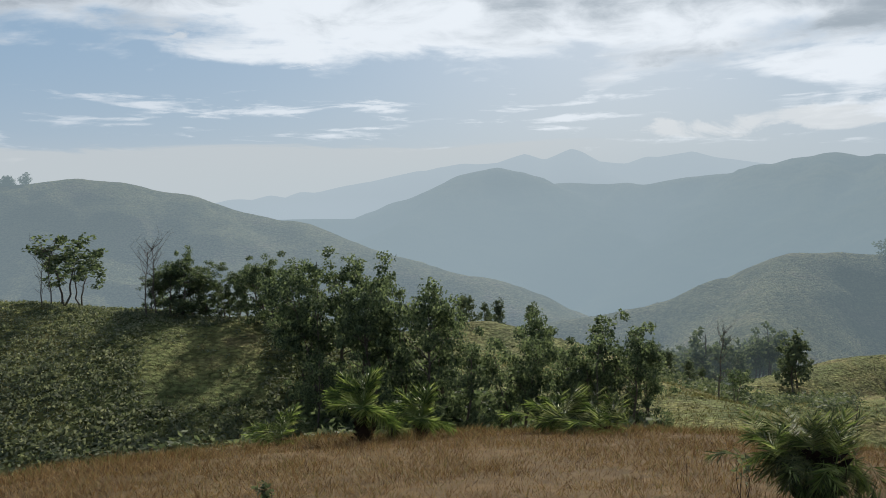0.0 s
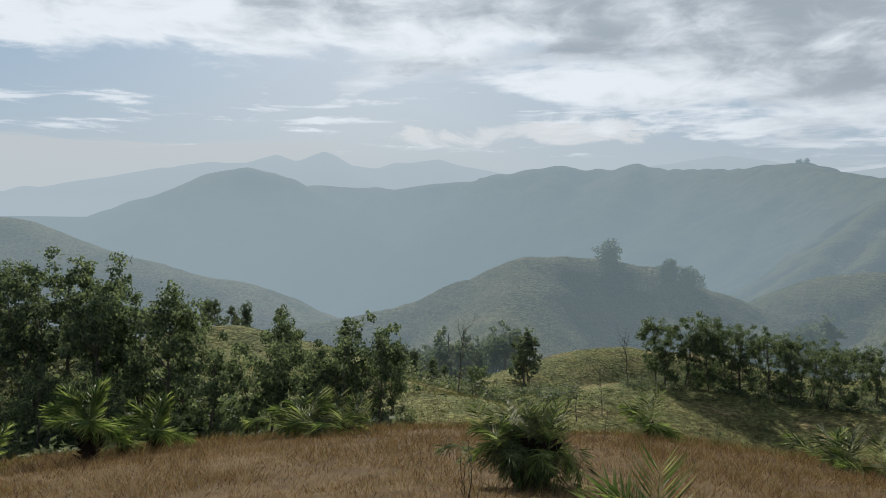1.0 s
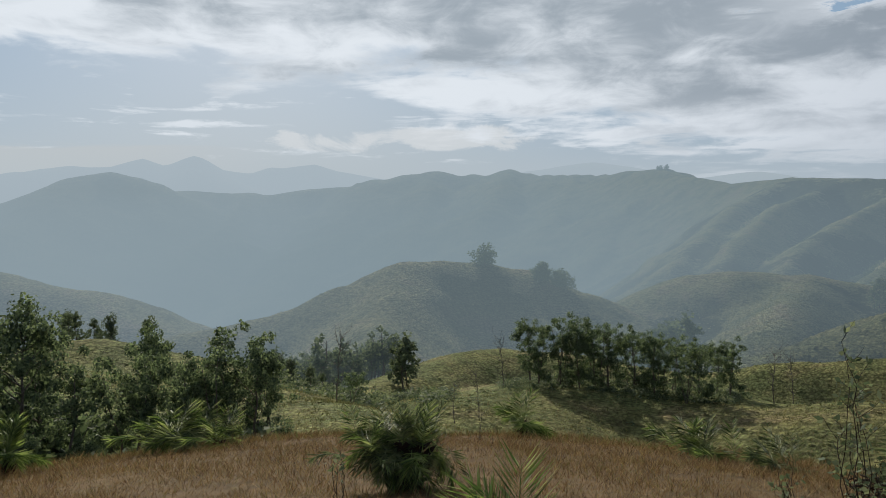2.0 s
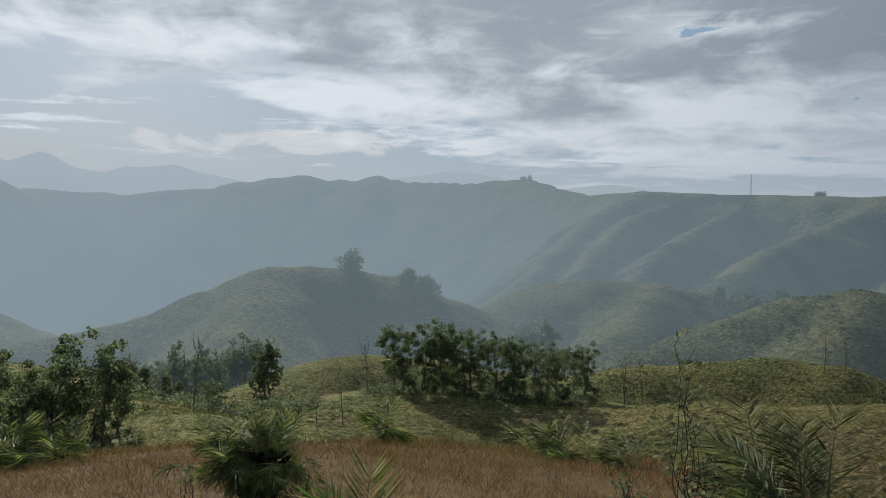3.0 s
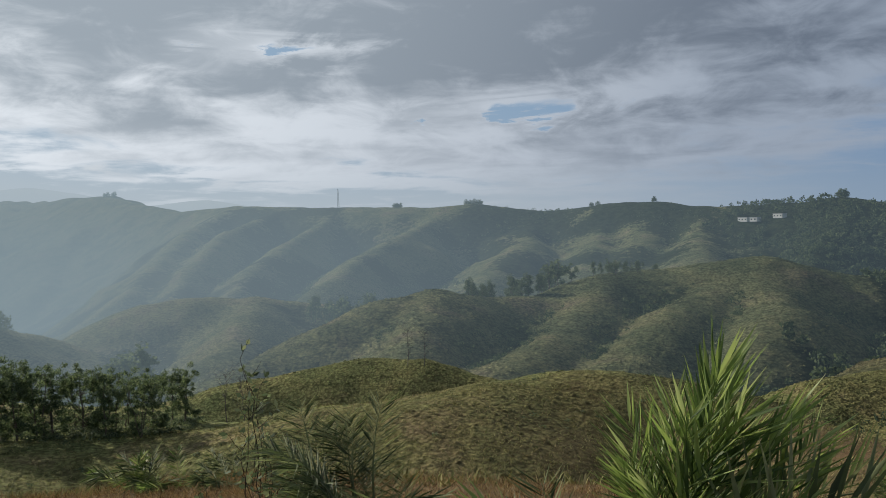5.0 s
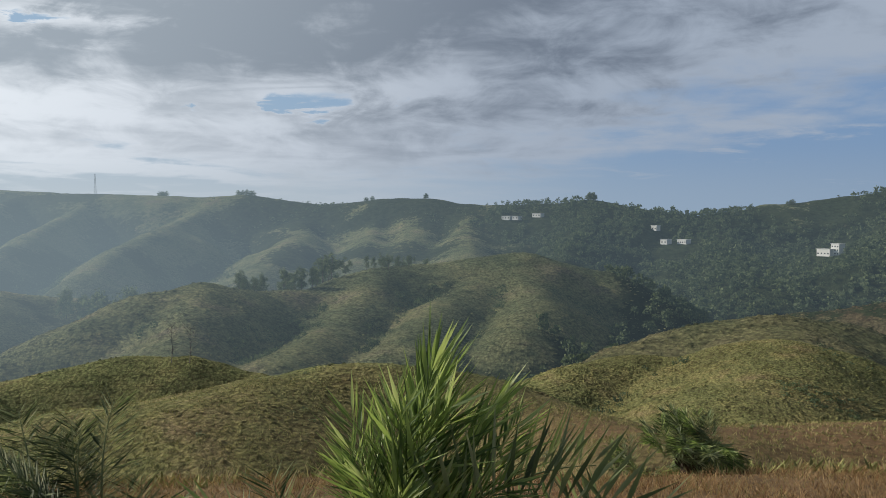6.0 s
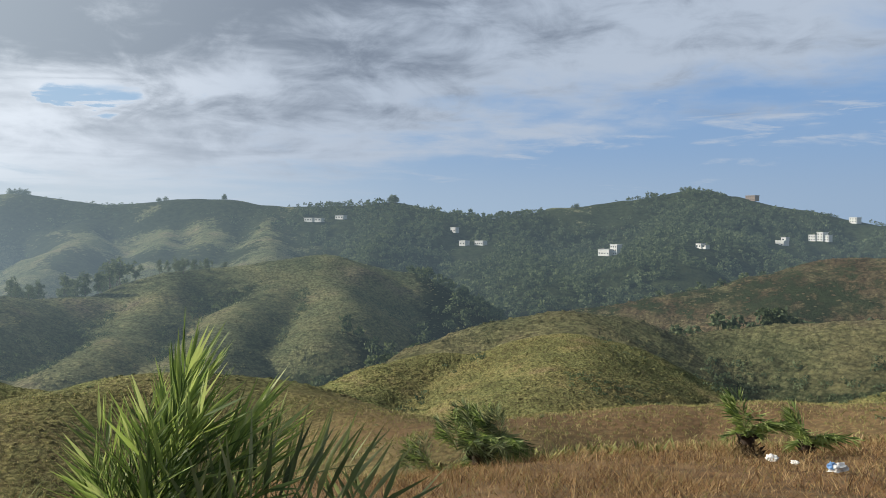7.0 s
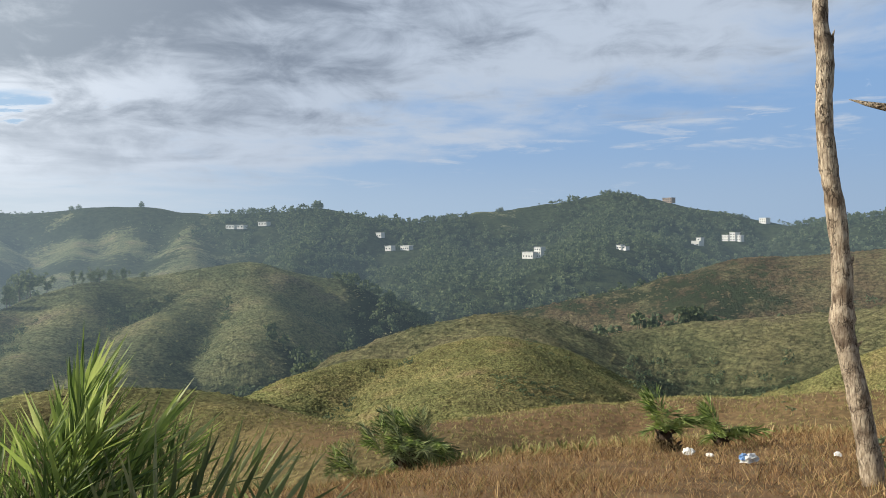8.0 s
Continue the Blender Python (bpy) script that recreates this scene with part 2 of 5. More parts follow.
def distance_material():
    """The far hills as a background: grass and scrub under a lot of painted, glowing morning haze, most of it towards
    the sun.
    """
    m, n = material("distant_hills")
    at = n.add("ShaderNodeNewGeometry").outputs["Position"]
    patch = n.noise(at, 0.03, 6.0, 0.65)
    bent = n.vmath("ADD", at, n.vmath("MULTIPLY", n.add("ShaderNodeTexNoise", {"Vector": at, "Scale": 0.4, "Detail": 3.0}).outputs["Color"], (2.5, 2.5, 2.5)))
    tussock = n.add("ShaderNodeTexVoronoi", {"Vector": bent, "Scale": 0.55}, feature="F1")
    scrub = n.noise(at, 0.16, 4.0, 0.65)
    base = n.ramp(patch, [(0.32, (0.165, 0.195, 0.095)), (0.45, (0.285, 0.305, 0.145)), (0.56, (0.39, 0.38, 0.18)), (0.68, (0.42, 0.35, 0.21))])
    dry = n.add("ShaderNodeAttribute", attribute_name="dry").outputs["Fac"]
    straw = n.ramp(patch, [(0.32, (0.17, 0.115, 0.07)), (0.5, (0.285, 0.20, 0.115)), (0.66, (0.27, 0.24, 0.12))])
    base = n.mix(n.math("MULTIPLY", dry, n.fit(n.noise(at, 0.05, 4.0, 0.6), 0.35, 0.6, 0.4, 1.0), clamp=True), base, straw)
    # trodden ledges along the contours, their shade painted as dark bands
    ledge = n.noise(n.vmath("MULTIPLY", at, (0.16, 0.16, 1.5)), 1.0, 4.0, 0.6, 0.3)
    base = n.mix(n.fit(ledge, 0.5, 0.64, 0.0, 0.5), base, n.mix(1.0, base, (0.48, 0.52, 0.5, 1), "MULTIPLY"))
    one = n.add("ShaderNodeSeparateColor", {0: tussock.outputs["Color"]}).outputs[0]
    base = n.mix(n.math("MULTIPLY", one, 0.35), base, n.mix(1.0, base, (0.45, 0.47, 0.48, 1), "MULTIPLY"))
    # shade painted between the tufts, highlight painted on their hearts
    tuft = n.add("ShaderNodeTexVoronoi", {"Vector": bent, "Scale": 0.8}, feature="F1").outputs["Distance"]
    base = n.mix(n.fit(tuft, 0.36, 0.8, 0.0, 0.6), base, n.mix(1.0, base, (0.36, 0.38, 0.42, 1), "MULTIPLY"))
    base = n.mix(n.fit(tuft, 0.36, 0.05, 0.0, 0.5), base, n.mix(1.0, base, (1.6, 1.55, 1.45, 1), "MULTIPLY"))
    wood = n.add("ShaderNodeAttribute", attribute_name="wood").outputs["Fac"]
    base = n.mix(n.fit(n.math("ADD", wood, n.math("MULTIPLY", n.math("SUBTRACT", scrub, 0.5), 1.2)), 0.35, 0.65), base, n.ramp(scrub, [(0.35, (0.035, 0.048, 0.024)), (0.65, (0.075, 0.095, 0.045))]))
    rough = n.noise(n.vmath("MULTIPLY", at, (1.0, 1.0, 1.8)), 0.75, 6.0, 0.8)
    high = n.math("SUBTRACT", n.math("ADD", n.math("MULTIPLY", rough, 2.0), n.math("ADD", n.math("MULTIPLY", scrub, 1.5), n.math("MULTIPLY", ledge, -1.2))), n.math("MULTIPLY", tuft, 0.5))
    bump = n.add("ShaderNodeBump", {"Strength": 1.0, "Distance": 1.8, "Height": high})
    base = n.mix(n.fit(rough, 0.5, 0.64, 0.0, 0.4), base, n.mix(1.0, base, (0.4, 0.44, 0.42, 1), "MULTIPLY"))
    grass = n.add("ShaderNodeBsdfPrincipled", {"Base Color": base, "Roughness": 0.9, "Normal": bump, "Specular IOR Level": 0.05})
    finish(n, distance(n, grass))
    return m


def leaf_material(name, stops, through_share=0.35, rough=0.5, spec=0.3, scale=1.3, own=0.7, haze_glow=False):
    """Leaves and blades: colour by leaf, some light shining through."""
    m, n = material(name)
    by_leaf = n.add("ShaderNodeNewGeometry").outputs["Random Per Island"]
    at = n.add("ShaderNodeNewGeometry").outputs["Position"]
    mottle = n.noise(at, scale, 3.0)
    pick = n.math("ADD", n.math("MULTIPLY", by_leaf, own), n.math("MULTIPLY", mottle, 1.0 - own))
    base = n.ramp(pick, stops)
    b = n.add("ShaderNodeBsdfPrincipled", {"Base Color": base, "Roughness": rough, "Specular IOR Level": spec})
    t = n.add("ShaderNodeBsdfTranslucent", {"Color": n.mix(1.0, base, (1.12, 1.15, 0.82, 1), "MULTIPLY")})
    leaf = n.add("ShaderNodeMixShader", {0: through_share, 1: b, 2: t})
    # far plants take the same painted haze as the hills
    finish(n, distance(n, leaf) if haze_glow else leaf)
    return m


def bark_material(name, light, dark, scale, stretch=6.0, depth=0.02, haze_glow=False):
    m, n = material(name)
    at = n.add("ShaderNodeTexCoord").outputs["Object"]
    grain = n.noise(n.vmath("MULTIPLY", at, (stretch, stretch, 1.0)), scale, 6.0, 0.65, 0.6)
    spots = n.noise(at, scale * 0.7, 4.0, 0.6)
    base = n.mix(n.fit(grain, 0.38, 0.62), (*dark, 1), (*light, 1))
    base = n.mix(n.fit(spots, 0.55, 0.72, 0.0, 0.7), base, (*[c * 0.45 for c in dark], 1))
    bump = n.add("ShaderNodeBump", {"Strength": 0.9, "Distance": depth, "Height": grain})
    b = n.add("ShaderNodeBsdfPrincipled", {"Base Color": base, "Roughness": 0.85, "Normal": bump, "Specular IOR Level": 0.2})
    # painted haze reaches trunks beyond 130 m too
    finish(n, distance(n, b) if haze_glow else b)
    return m


def dead_wood_material():
    """Barkless grey-tan wood with long dark cracks and remnants of bark."""
    m, n = material("dead_wood")
    at = n.add("ShaderNodeTexCoord").outputs["Object"]
    grain = n.noise(n.vmath("MULTIPLY", at, (5.0, 5.0, 1.0)), 12.0, 6.0, 0.7, 0.4)
    bent = n.vmath("ADD", n.vmath("MULTIPLY", at, (1.0, 1.0, 0.13)), n.vmath("MULTIPLY", n.add("ShaderNodeTexNoise", {"Vector": at, "Scale": 16.0, "Detail": 5.0}).outputs["Color"], (0.06, 0.06, 0.06)))
    crack = n.add("ShaderNodeTexVoronoi", {"Vector": bent, "Scale": 26.0}, feature="DISTANCE_TO_EDGE").outputs["Distance"]
    blotch = n.noise(at, 4.5, 5.0, 0.65, 0.5)
    base = n.mix(n.fit(grain, 0.36, 0.64), (0.21, 0.16, 0.112, 1), (0.50, 0.415, 0.31, 1))
    base = n.mix(n.fit(blotch, 0.47, 0.63, 0.0, 0.8), base, (0.115, 0.078, 0.052, 1))
    open_crack = n.math("MULTIPLY", n.fit(crack, 0.09, 0.01), n.fit(n.noise(at, 9.0, 4.0, 0.6), 0.42, 0.6))
    base = n.mix(n.math("MULTIPLY", open_crack, 0.85), base, (0.05, 0.035, 0.026, 1))
    high = n.math("ADD", n.math("MULTIPLY", open_crack, -0.8), n.math("ADD", n.math("MULTIPLY", grain, 0.7), n.math("MULTIPLY", blotch, -0.8)))
    bump = n.add("ShaderNodeBump", {"Strength": 0.9, "Distance": 0.022, "Height": high})
    finish(n, n.add("ShaderNodeBsdfPrincipled", {"Base Color": base, "Roughness": 0.85, "Normal": bump, "Specular IOR Level": 0.2}))
    return m


def plain_material(name, colour, rough=0.6, spots=0.25, scale=8.0, haze_glow=False):
    m, n = material(name)
    at = n.add("ShaderNodeTexCoord").outputs["Object"]
    dirt = n.noise(at, scale, 5.0, 0.6)
    base = n.mix(n.fit(dirt, 0.45, 0.75, 0.0, spots), (*colour, 1), (*[c * 0.5 for c in colour], 1))
    b = n.add("ShaderNodeBsdfPrincipled", {"Base Color": base, "Roughness": rough})
    # haze emission for far walls, roofs and the mast
    finish(n, distance(n, b) if haze_glow else b)
    return m


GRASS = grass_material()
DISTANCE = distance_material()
TREE_LEAF = leaf_material("tree_leaf", [(0.2, (0.068, 0.092, 0.06)), (0.5, (0.13, 0.168, 0.10)), (0.8, (0.225, 0.27, 0.155))], 0.5, 0.6, 0.1)
# paler than the near leaves to imitate haze, with haze emission on top
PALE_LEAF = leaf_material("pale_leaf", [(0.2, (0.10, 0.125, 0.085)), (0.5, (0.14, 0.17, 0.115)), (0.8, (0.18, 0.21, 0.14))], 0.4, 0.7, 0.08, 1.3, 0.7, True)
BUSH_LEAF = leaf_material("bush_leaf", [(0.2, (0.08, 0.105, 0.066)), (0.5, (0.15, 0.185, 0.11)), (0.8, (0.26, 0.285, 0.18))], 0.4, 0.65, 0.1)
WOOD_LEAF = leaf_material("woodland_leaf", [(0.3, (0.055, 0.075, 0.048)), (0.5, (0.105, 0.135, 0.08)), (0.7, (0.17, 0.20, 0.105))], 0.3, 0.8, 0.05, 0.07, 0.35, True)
SHRUB_LEAF = leaf_material("shrub_leaf", [(0.2, (0.085, 0.105, 0.065)), (0.45, (0.17, 0.195, 0.125)), (0.65, (0.29, 0.305, 0.205)), (0.82, (0.40, 0.41, 0.30))], 0.4, 0.65, 0.1, 0.25, 0.5)
PALM_LEAF = leaf_material("palm_leaf", [(0.15, (0.06, 0.095, 0.032)), (0.45, (0.145, 0.21, 0.062)), (0.7, (0.31, 0.385, 0.125)), (0.9, (0.46, 0.48, 0.26))], 0.42, 0.5, 0.22)
PALM_DARK = leaf_material("palm_leaf_dark", [(0.15, (0.05, 0.066, 0.034)), (0.5, (0.125, 0.158, 0.07)), (0.8, (0.27, 0.295, 0.155)), (0.92, (0.36, 0.36, 0.23))], 0.35, 0.55, 0.2)
PALM_DRY = leaf_material("palm_leaf_dry", [(0.2, (0.09, 0.06, 0.03)), (0.5, (0.16, 0.11, 0.055)), (0.85, (0.28, 0.21, 0.11))], 0.2, 0.6, 0.3)
DRY_BLADE = leaf_material("dry_grass_blade", [(0.15, (0.05, 0.029, 0.017)), (0.35, (0.19, 0.104, 0.05)), (0.55, (0.34, 0.212, 0.105)), (0.72, (0.52, 0.375, 0.20)), (0.82, (0.20, 0.185, 0.07))], 0.2, 0.8, 0.08, 0.8)
TUFT_BLADE = leaf_material("tuft_blade", [(0.2, (0.14, 0.145, 0.058)), (0.45, (0.25, 0.255, 0.095)), (0.65, (0.36, 0.32, 0.135)), (0.85, (0.42, 0.32, 0.18))], 0.1, 0.7, 0.1)
BARK = bark_material("bark", (0.20, 0.175, 0.145), (0.09, 0.076, 0.06), 3.0, haze_glow=True)
DARK_STEM = bark_material("dark_stem", (0.07, 0.05, 0.035), (0.03, 0.022, 0.016), 14.0)
DEAD_WOOD = dead_wood_material()

# ---- ground ----
R0 = ((-130, 3.2), (-120, 2.8), (-112, 2.7), (-97, 2.2), (-68, 1.2), (-40, 0.2), (30, 0.0))
BROW = ((-130, 25), (-120, 23), (-112, 18), (-101, 15.6), (-92, 12.4), (-68, 14.3), (-50, 24), (30, 25))
BROW_DIP = ((-130, 12.5), (-120, 13.9), (-112, 14.9), (-101, 16), (-92, 17.3), (-68, 17.4), (-50, 16.2), (-20, 15.5), (-15, 15.5), (0, 15.9), (30, 15.8))


def table(rows, az):
    a = np.array(rows, float)
    return np.interp(az, a[:, 0], a[:, 1])


# ridges: slope of the sides, roundness of the top, then bearing (left is plus), height angle and distance along the crest
RIDGES = [
    (0.30, 6, (34, -5.0, 70), (29.6, -5.5, 66), (23, -6.4, 62), (15.7, -7.4, 60), (12, -10.5, 56), (6, -14, 50)),
    (0.42, 8, (4, -10, 95), (-1.6, -8.5, 90), (-4.6, -9.4, 85), (-9, -11.5, 75)),
    (0.40, 4, (-13, -12.6, 62), (-17.6, -14, 50), (-21, -15, 42)),
    (0.50, 20, (40, 1.2, 560), (29, 2.0, 560), (25, 2.48, 560), (22.6, 2.23, 550), (19, 1.41, 540), (11.5, -0.67, 520), (7.6, -2.4, 500), (-1.3, -5.1, 460), (-8, -8, 430)),
    (0.58, 14, (-4, -9.4, 350), (-8.7, -8.4, 360), (-14.2, -7.4, 370), (-19.9, -5.4, 380), (-24, -3.86, 385), (-26.5, -3.64, 385), (-29.3, -3.8, 390), (-32.2, -4.3, 395), (-36.6, -6.0, 400), (-40, -7.6, 405)),
    (0.62, 8, (-24, -3.9, 385), (-22, -8, 300), (-20, -10.8, 240)),
    (0.55, 16, (-40, -6.5, 470), (-44.5, -4.5, 460), (-47.3, -4.2, 460), (-51.4, -4.5, 465), (-57.3, -5.1, 470)),
    (0.5, 6, (-20, -13.2, 110), (-25.3, -11.5, 125), (-28.4, -10.3, 135), (-31.1, -9.9, 140), (-35, -10.2, 140), (-42, -11.2, 140)),
    (0.30, 8, (-27, -14.0, 62), (-33.5, -12.9, 72), (-41.7, -12.9, 75), (-48, -13.3, 72), (-56, -13.0, 68), (-63, -12.6, 66)),
    (0.72, 4, (-44, -11.3, 150), (-51.5, -10.0, 150), (-59.3, -9.0, 150), (-63.1, -9.2, 146), (-67.7, -10.7, 140), (-71, -12, 135)),
    (0.68, 18, (-46, -11, 250), (-49.2, -9.8, 260), (-57.3, -6.5, 285), (-61.2, -4.84, 300), (-64.4, -4.4, 310), (-68, -4.9, 330), (-71.7, -4.8, 350), (-75.4, -3.6, 370), (-79.5, -3.0, 385), (-86.7, -2.15, 390), (-92.3, -3.4, 400), (-95, -5.4, 400)),
    (0.7, 12, (-76.7, -3.6, 372), (-73.3, -7.3, 290), (-69.2, -9.7, 230)),
    (0.7, 12, (-84.7, -3.6, 385), (-81.5, -5.7, 320), (-77.4, -9.3, 250)),
    (0.7, 12, (-87, -3.2, 385), (-87.8, -5.4, 330), (-86.3, -7.8, 280)),
    (0.42, 6, (-62.7, -12.6, 66), (-65.9, -12.0, 70), (-70, -10.9, 76), (-75.8, -10.0, 80), (-79.1, -10.3, 80), (-83.7, -11.8, 76), (-88.7, -13.1, 70), (-92.4, -14.4, 62)),
    (0.58, 10, (-84, -13.4, 140), (-87.5, -11.8, 150), (-92, -10.1, 165), (-96.1, -8.3, 178), (-100.2, -7.0, 185), (-104.3, -6.27, 190), (-107.5, -6.4, 195), (-112.9, -7.8, 200), (-115.8, -7.2, 205), (-119.3, -6.6, 205), (-126.3, -5.8, 200), (-134, -4.2, 190)),
    (0.50, 14, (-104.3, -6.3, 190), (-104.5, -8.6, 160), (-104.0, -11.6, 128)),
    (0.5, 9, (-103, -7.2, 300), (-106.3, -5.9, 310), (-114, -4.4, 320), (-117.6, -3.4, 325), (-121.8, -2.1, 330), (-126, -2.0, 330), (-134, -1.2, 330)),
    (0.30, 5, (-98, -15.6, 48), (-100.5, -14.9, 52), (-105.5, -13.8, 58), (-113.5, -12.8, 62), (-121.1, -11.8, 62), (-130.2, -10.6, 60), (-136, -10, 58)),
    (0.6, 20, (-40, 2.7, 1900), (-41.9, 2.76, 1750), (-43.9, 2.26, 1600), (-46.4, 1.69, 1450), (-50.4, 2.03, 1300), (-57.5, 1.83, 1150), (-64.2, 1.65, 1100), (-67.3, 1.83, 1080), (-72.4, 1.18, 1050), (-78, 1.68, 1020), (-80.1, 1.76, 1000), (-83.2, 1.28, 980), (-88, 1.23, 960)),
    (0.40, 30, (-88, 1.23, 960), (-91.6, 1.6, 940), (-97.3, 0.64, 930), (-99, 0.4, 940), (-104.2, 1.14, 1000), (-108.6, 1.7, 1050), (-113.1, 2.44, 1100), (-115.3, 1.96, 1100), (-119.7, 1.0, 1080), (-124.5, 0.0, 1050), (-130.1, 0.6, 1000), (-140, 1.0, 1000)),
    (0.75, 8, (-50.4, 1.95, 1290), (-47.2, 0.48, 1100), (-45.2, -1.6, 900), (-43.2, -3.7, 760)),
    (0.75, 8, (-53.6, 1.79, 1220), (-49.7, 0.32, 1000), (-47.3, -2.0, 820), (-46, -4, 720)),
    (0.75, 8, (-57.5, 1.44, 1140), (-54.5, -0.2, 960), (-51.3, -2.3, 780), (-50.2, -3.8, 700)),
    (0.75, 8, (-65.3, 1.3, 1080), (-62, -0.23, 900), (-58.9, -1.8, 760), (-56.6, -3.5, 660)),
    (0.55, 14, (-71.4, 0.7, 1050), (-70.9, -1.1, 880), (-68.9, -2.8, 740), (-67, -4.2, 660)),
    (0.5, 14, (-76.7, 0.9, 1020), (-75.9, -1.2, 860), (-75, -2.9, 740)),
    (0.5, 14, (-79.9, 0.9, 990), (-78.7, -1.6, 800), (-78, -3, 720)),
    (0.35, 20, (-100, 0.0, 930), (-101, -2.6, 700), (-103, -4.4, 560)),
    (0.35, 20, (-113, 2.0, 1090), (-112, -0.6, 800), (-111, -2.6, 620)),
    (0.62, 6, (-64.4, -4.4, 310), (-62.5, -8.0, 240), (-61, -10, 200)),
    (0.62, 8, (-51.4, -4.5, 465), (-50, -7, 370), (-49, -8.6, 320)),
    (0.6, 8, (-92, 1.4, 940), (-91, -1, 760), (-90, -2.6, 640)),
    (0.5, 14, (-83.2, 1.0, 980), (-83, -1, 800), (-83, -2.6, 690)),
]
FAR_RIDGES = [
    (0.42, 12, (20, -0.5, 2300), (5.9, -0.7, 2250), (1, 0.96, 2300), (-1.8, 2.31, 2350), (-3.9, 2.66, 2400), (-5.4, 2.38, 2400), (-7.5, 1.5, 2450), (-13, 1.3, 2500), (-19.9, 1.73, 2450), (-22.4, 2.36, 2400), (-25.8, 2.89, 2350), (-28.5, 2.6, 2300), (-31.7, 2.96, 2250), (-33.7, 2.52, 2200), (-39.1, 2.52, 2000), (-42.3, 2.87, 1900), (-45, 2.0, 1800), (-50, 0.5, 1750)),
    (0.42, 30, (-3.9, 2.6, 2400), (2, -0.9, 2000), (6, -3, 1750)),
    (0.42, 30, (-22, 2.3, 2400), (-20, -1.5, 1950), (-17, -4, 1700)),
    (0.5, 20, (-13, 1.3, 2500), (-11, -1.2, 2100), (-8, -3.4, 1850)),
    (0.5, 20, (-26, 2.8, 2350), (-25, -0.6, 1900), (-24, -3.0, 1650)),
    (0.5, 20, (-31.7, 2.9, 2250), (-30, 0.4, 1850), (-29, -2.4, 1600)),
    (0.5, 20, (-36.5, 2.5, 2080), (-35, -0.2, 1700), (-33, -3.0, 1450)),
    (0.5, 20, (-41, 2.6, 1930), (-39.5, 0.0, 1600), (-38, -3.0, 1350)),
    (0.5, 8, (16, 0.8, 3800), (9.1, 1.36, 4000), (5.4, 2.0, 4000), (1.7, 2.81, 4000), (-2.4, 3.1, 4050), (-6, 3.64, 4100), (-7.4, 3.19, 4100), (-9.3, 3.88, 4100), (-11.2, 3.2, 4150), (-13.2, 2.94, 4150), (-15.1, 3.18, 4200), (-17.5, 3.42, 4200), (-19.2, 2.88, 4200), (-24, 2.2, 4200)),
    (0.5, 8, (-30, 2.2, 4200), (-32.9, 2.84, 4200), (-37.2, 3.44, 4200), (-39.9, 3.09, 4200), (-44, 2.2, 4200), (-48.4, 2.59, 4200), (-53, 1.7, 4200), (-60, 1.0, 4200)),
]


def polar(az, el, d):
    return (-math.sin(radians(az)) * d, math.cos(radians(az)) * d, EYE + d * math.tan(radians(el)))


def fbm(x, y, scale, octaves, seed):
    """Smooth value noise on a lattice, several octaves, about -1 to 1."""
    total, amp = np.zeros_like(x), 1.0
    for o in range(octaves):
        u, v = x / scale + 17.3 * seed, y / scale - 9.1 * seed
        i, j = np.floor(u), np.floor(v)
        fu, fv = u - i, v - j
        fu, fv = fu * fu * (3 - 2 * fu), fv * fv * (3 - 2 * fv)
        def corner(a, b):
            s = np.sin(a * 127.1 + b * 311.7 + seed * 74.7 + o * 19.19) * 43758.5453
            return (s - np.floor(s)) * 2 - 1
        total += amp * ((corner(i, j) * (1 - fu) + corner(i + 1, j) * fu) * (1 - fv) + (corner(i, j + 1) * (1 - fu) + corner(i + 1, j + 1) * fu) * fv)
        amp, scale = amp * 0.5, scale * 0.5
    return total


def soft_max(a, b, k):
    h = np.maximum(k - np.abs(a - b), 0) / k
    return np.maximum(a, b) + h * h * k * 0.25


def ridge_height(x, y, ridge):
    slope, round_top, *crest = ridge
    pts = [polar(*c) for c in crest]
    best = np.full(x.shape, -1e9)
    near = np.full(x.shape, 1e18)
    for (ax, ay, az), (bx, by, bz) in zip(pts, pts[1:]):
        ex, ey = bx - ax, by - ay
        t = np.clip(((x - ax) * ex + (y - ay) * ey) / (ex * ex + ey * ey), 0, 1)
        ts = t * t * (3 - 2 * t) * 0.35 + t * 0.65
        dx, dy = x - ax - t * ex, y - ay - t * ey
        d = np.sqrt(dx * dx + dy * dy)
        best = np.maximum(best, az + ts * (bz - az) - slope * (np.sqrt(d * d + round_top ** 2) - round_top))
        near = np.minimum(near, d)
    return best, near


def hill_top(x, y):
    """The rounded top on which the camera stands."""
    r = np.sqrt(x * x + y * y)
    az = np.degrees(np.arctan2(-x, y))
    az = np.where(az < -130, az + 360, az)
    back = np.clip((az - 40) / 180, 0, 1)
    az = np.minimum(az, 30)
    r0, brow, dip = (table(rows, az) * (1 - back) + rows[0][1] * back for rows in (R0, BROW, BROW_DIP))
    z_brow = EYE - brow * np.tan(np.radians(dip))
    u = np.maximum(r - r0, 0)
    u = np.where(u < 3, u * u / 6, u - 1.5)
    z = z_brow * u / (brow - r0 - 1.5)
    past = np.maximum(r - brow, 0)
    return z - 0.42 * past * past / (past + 6)


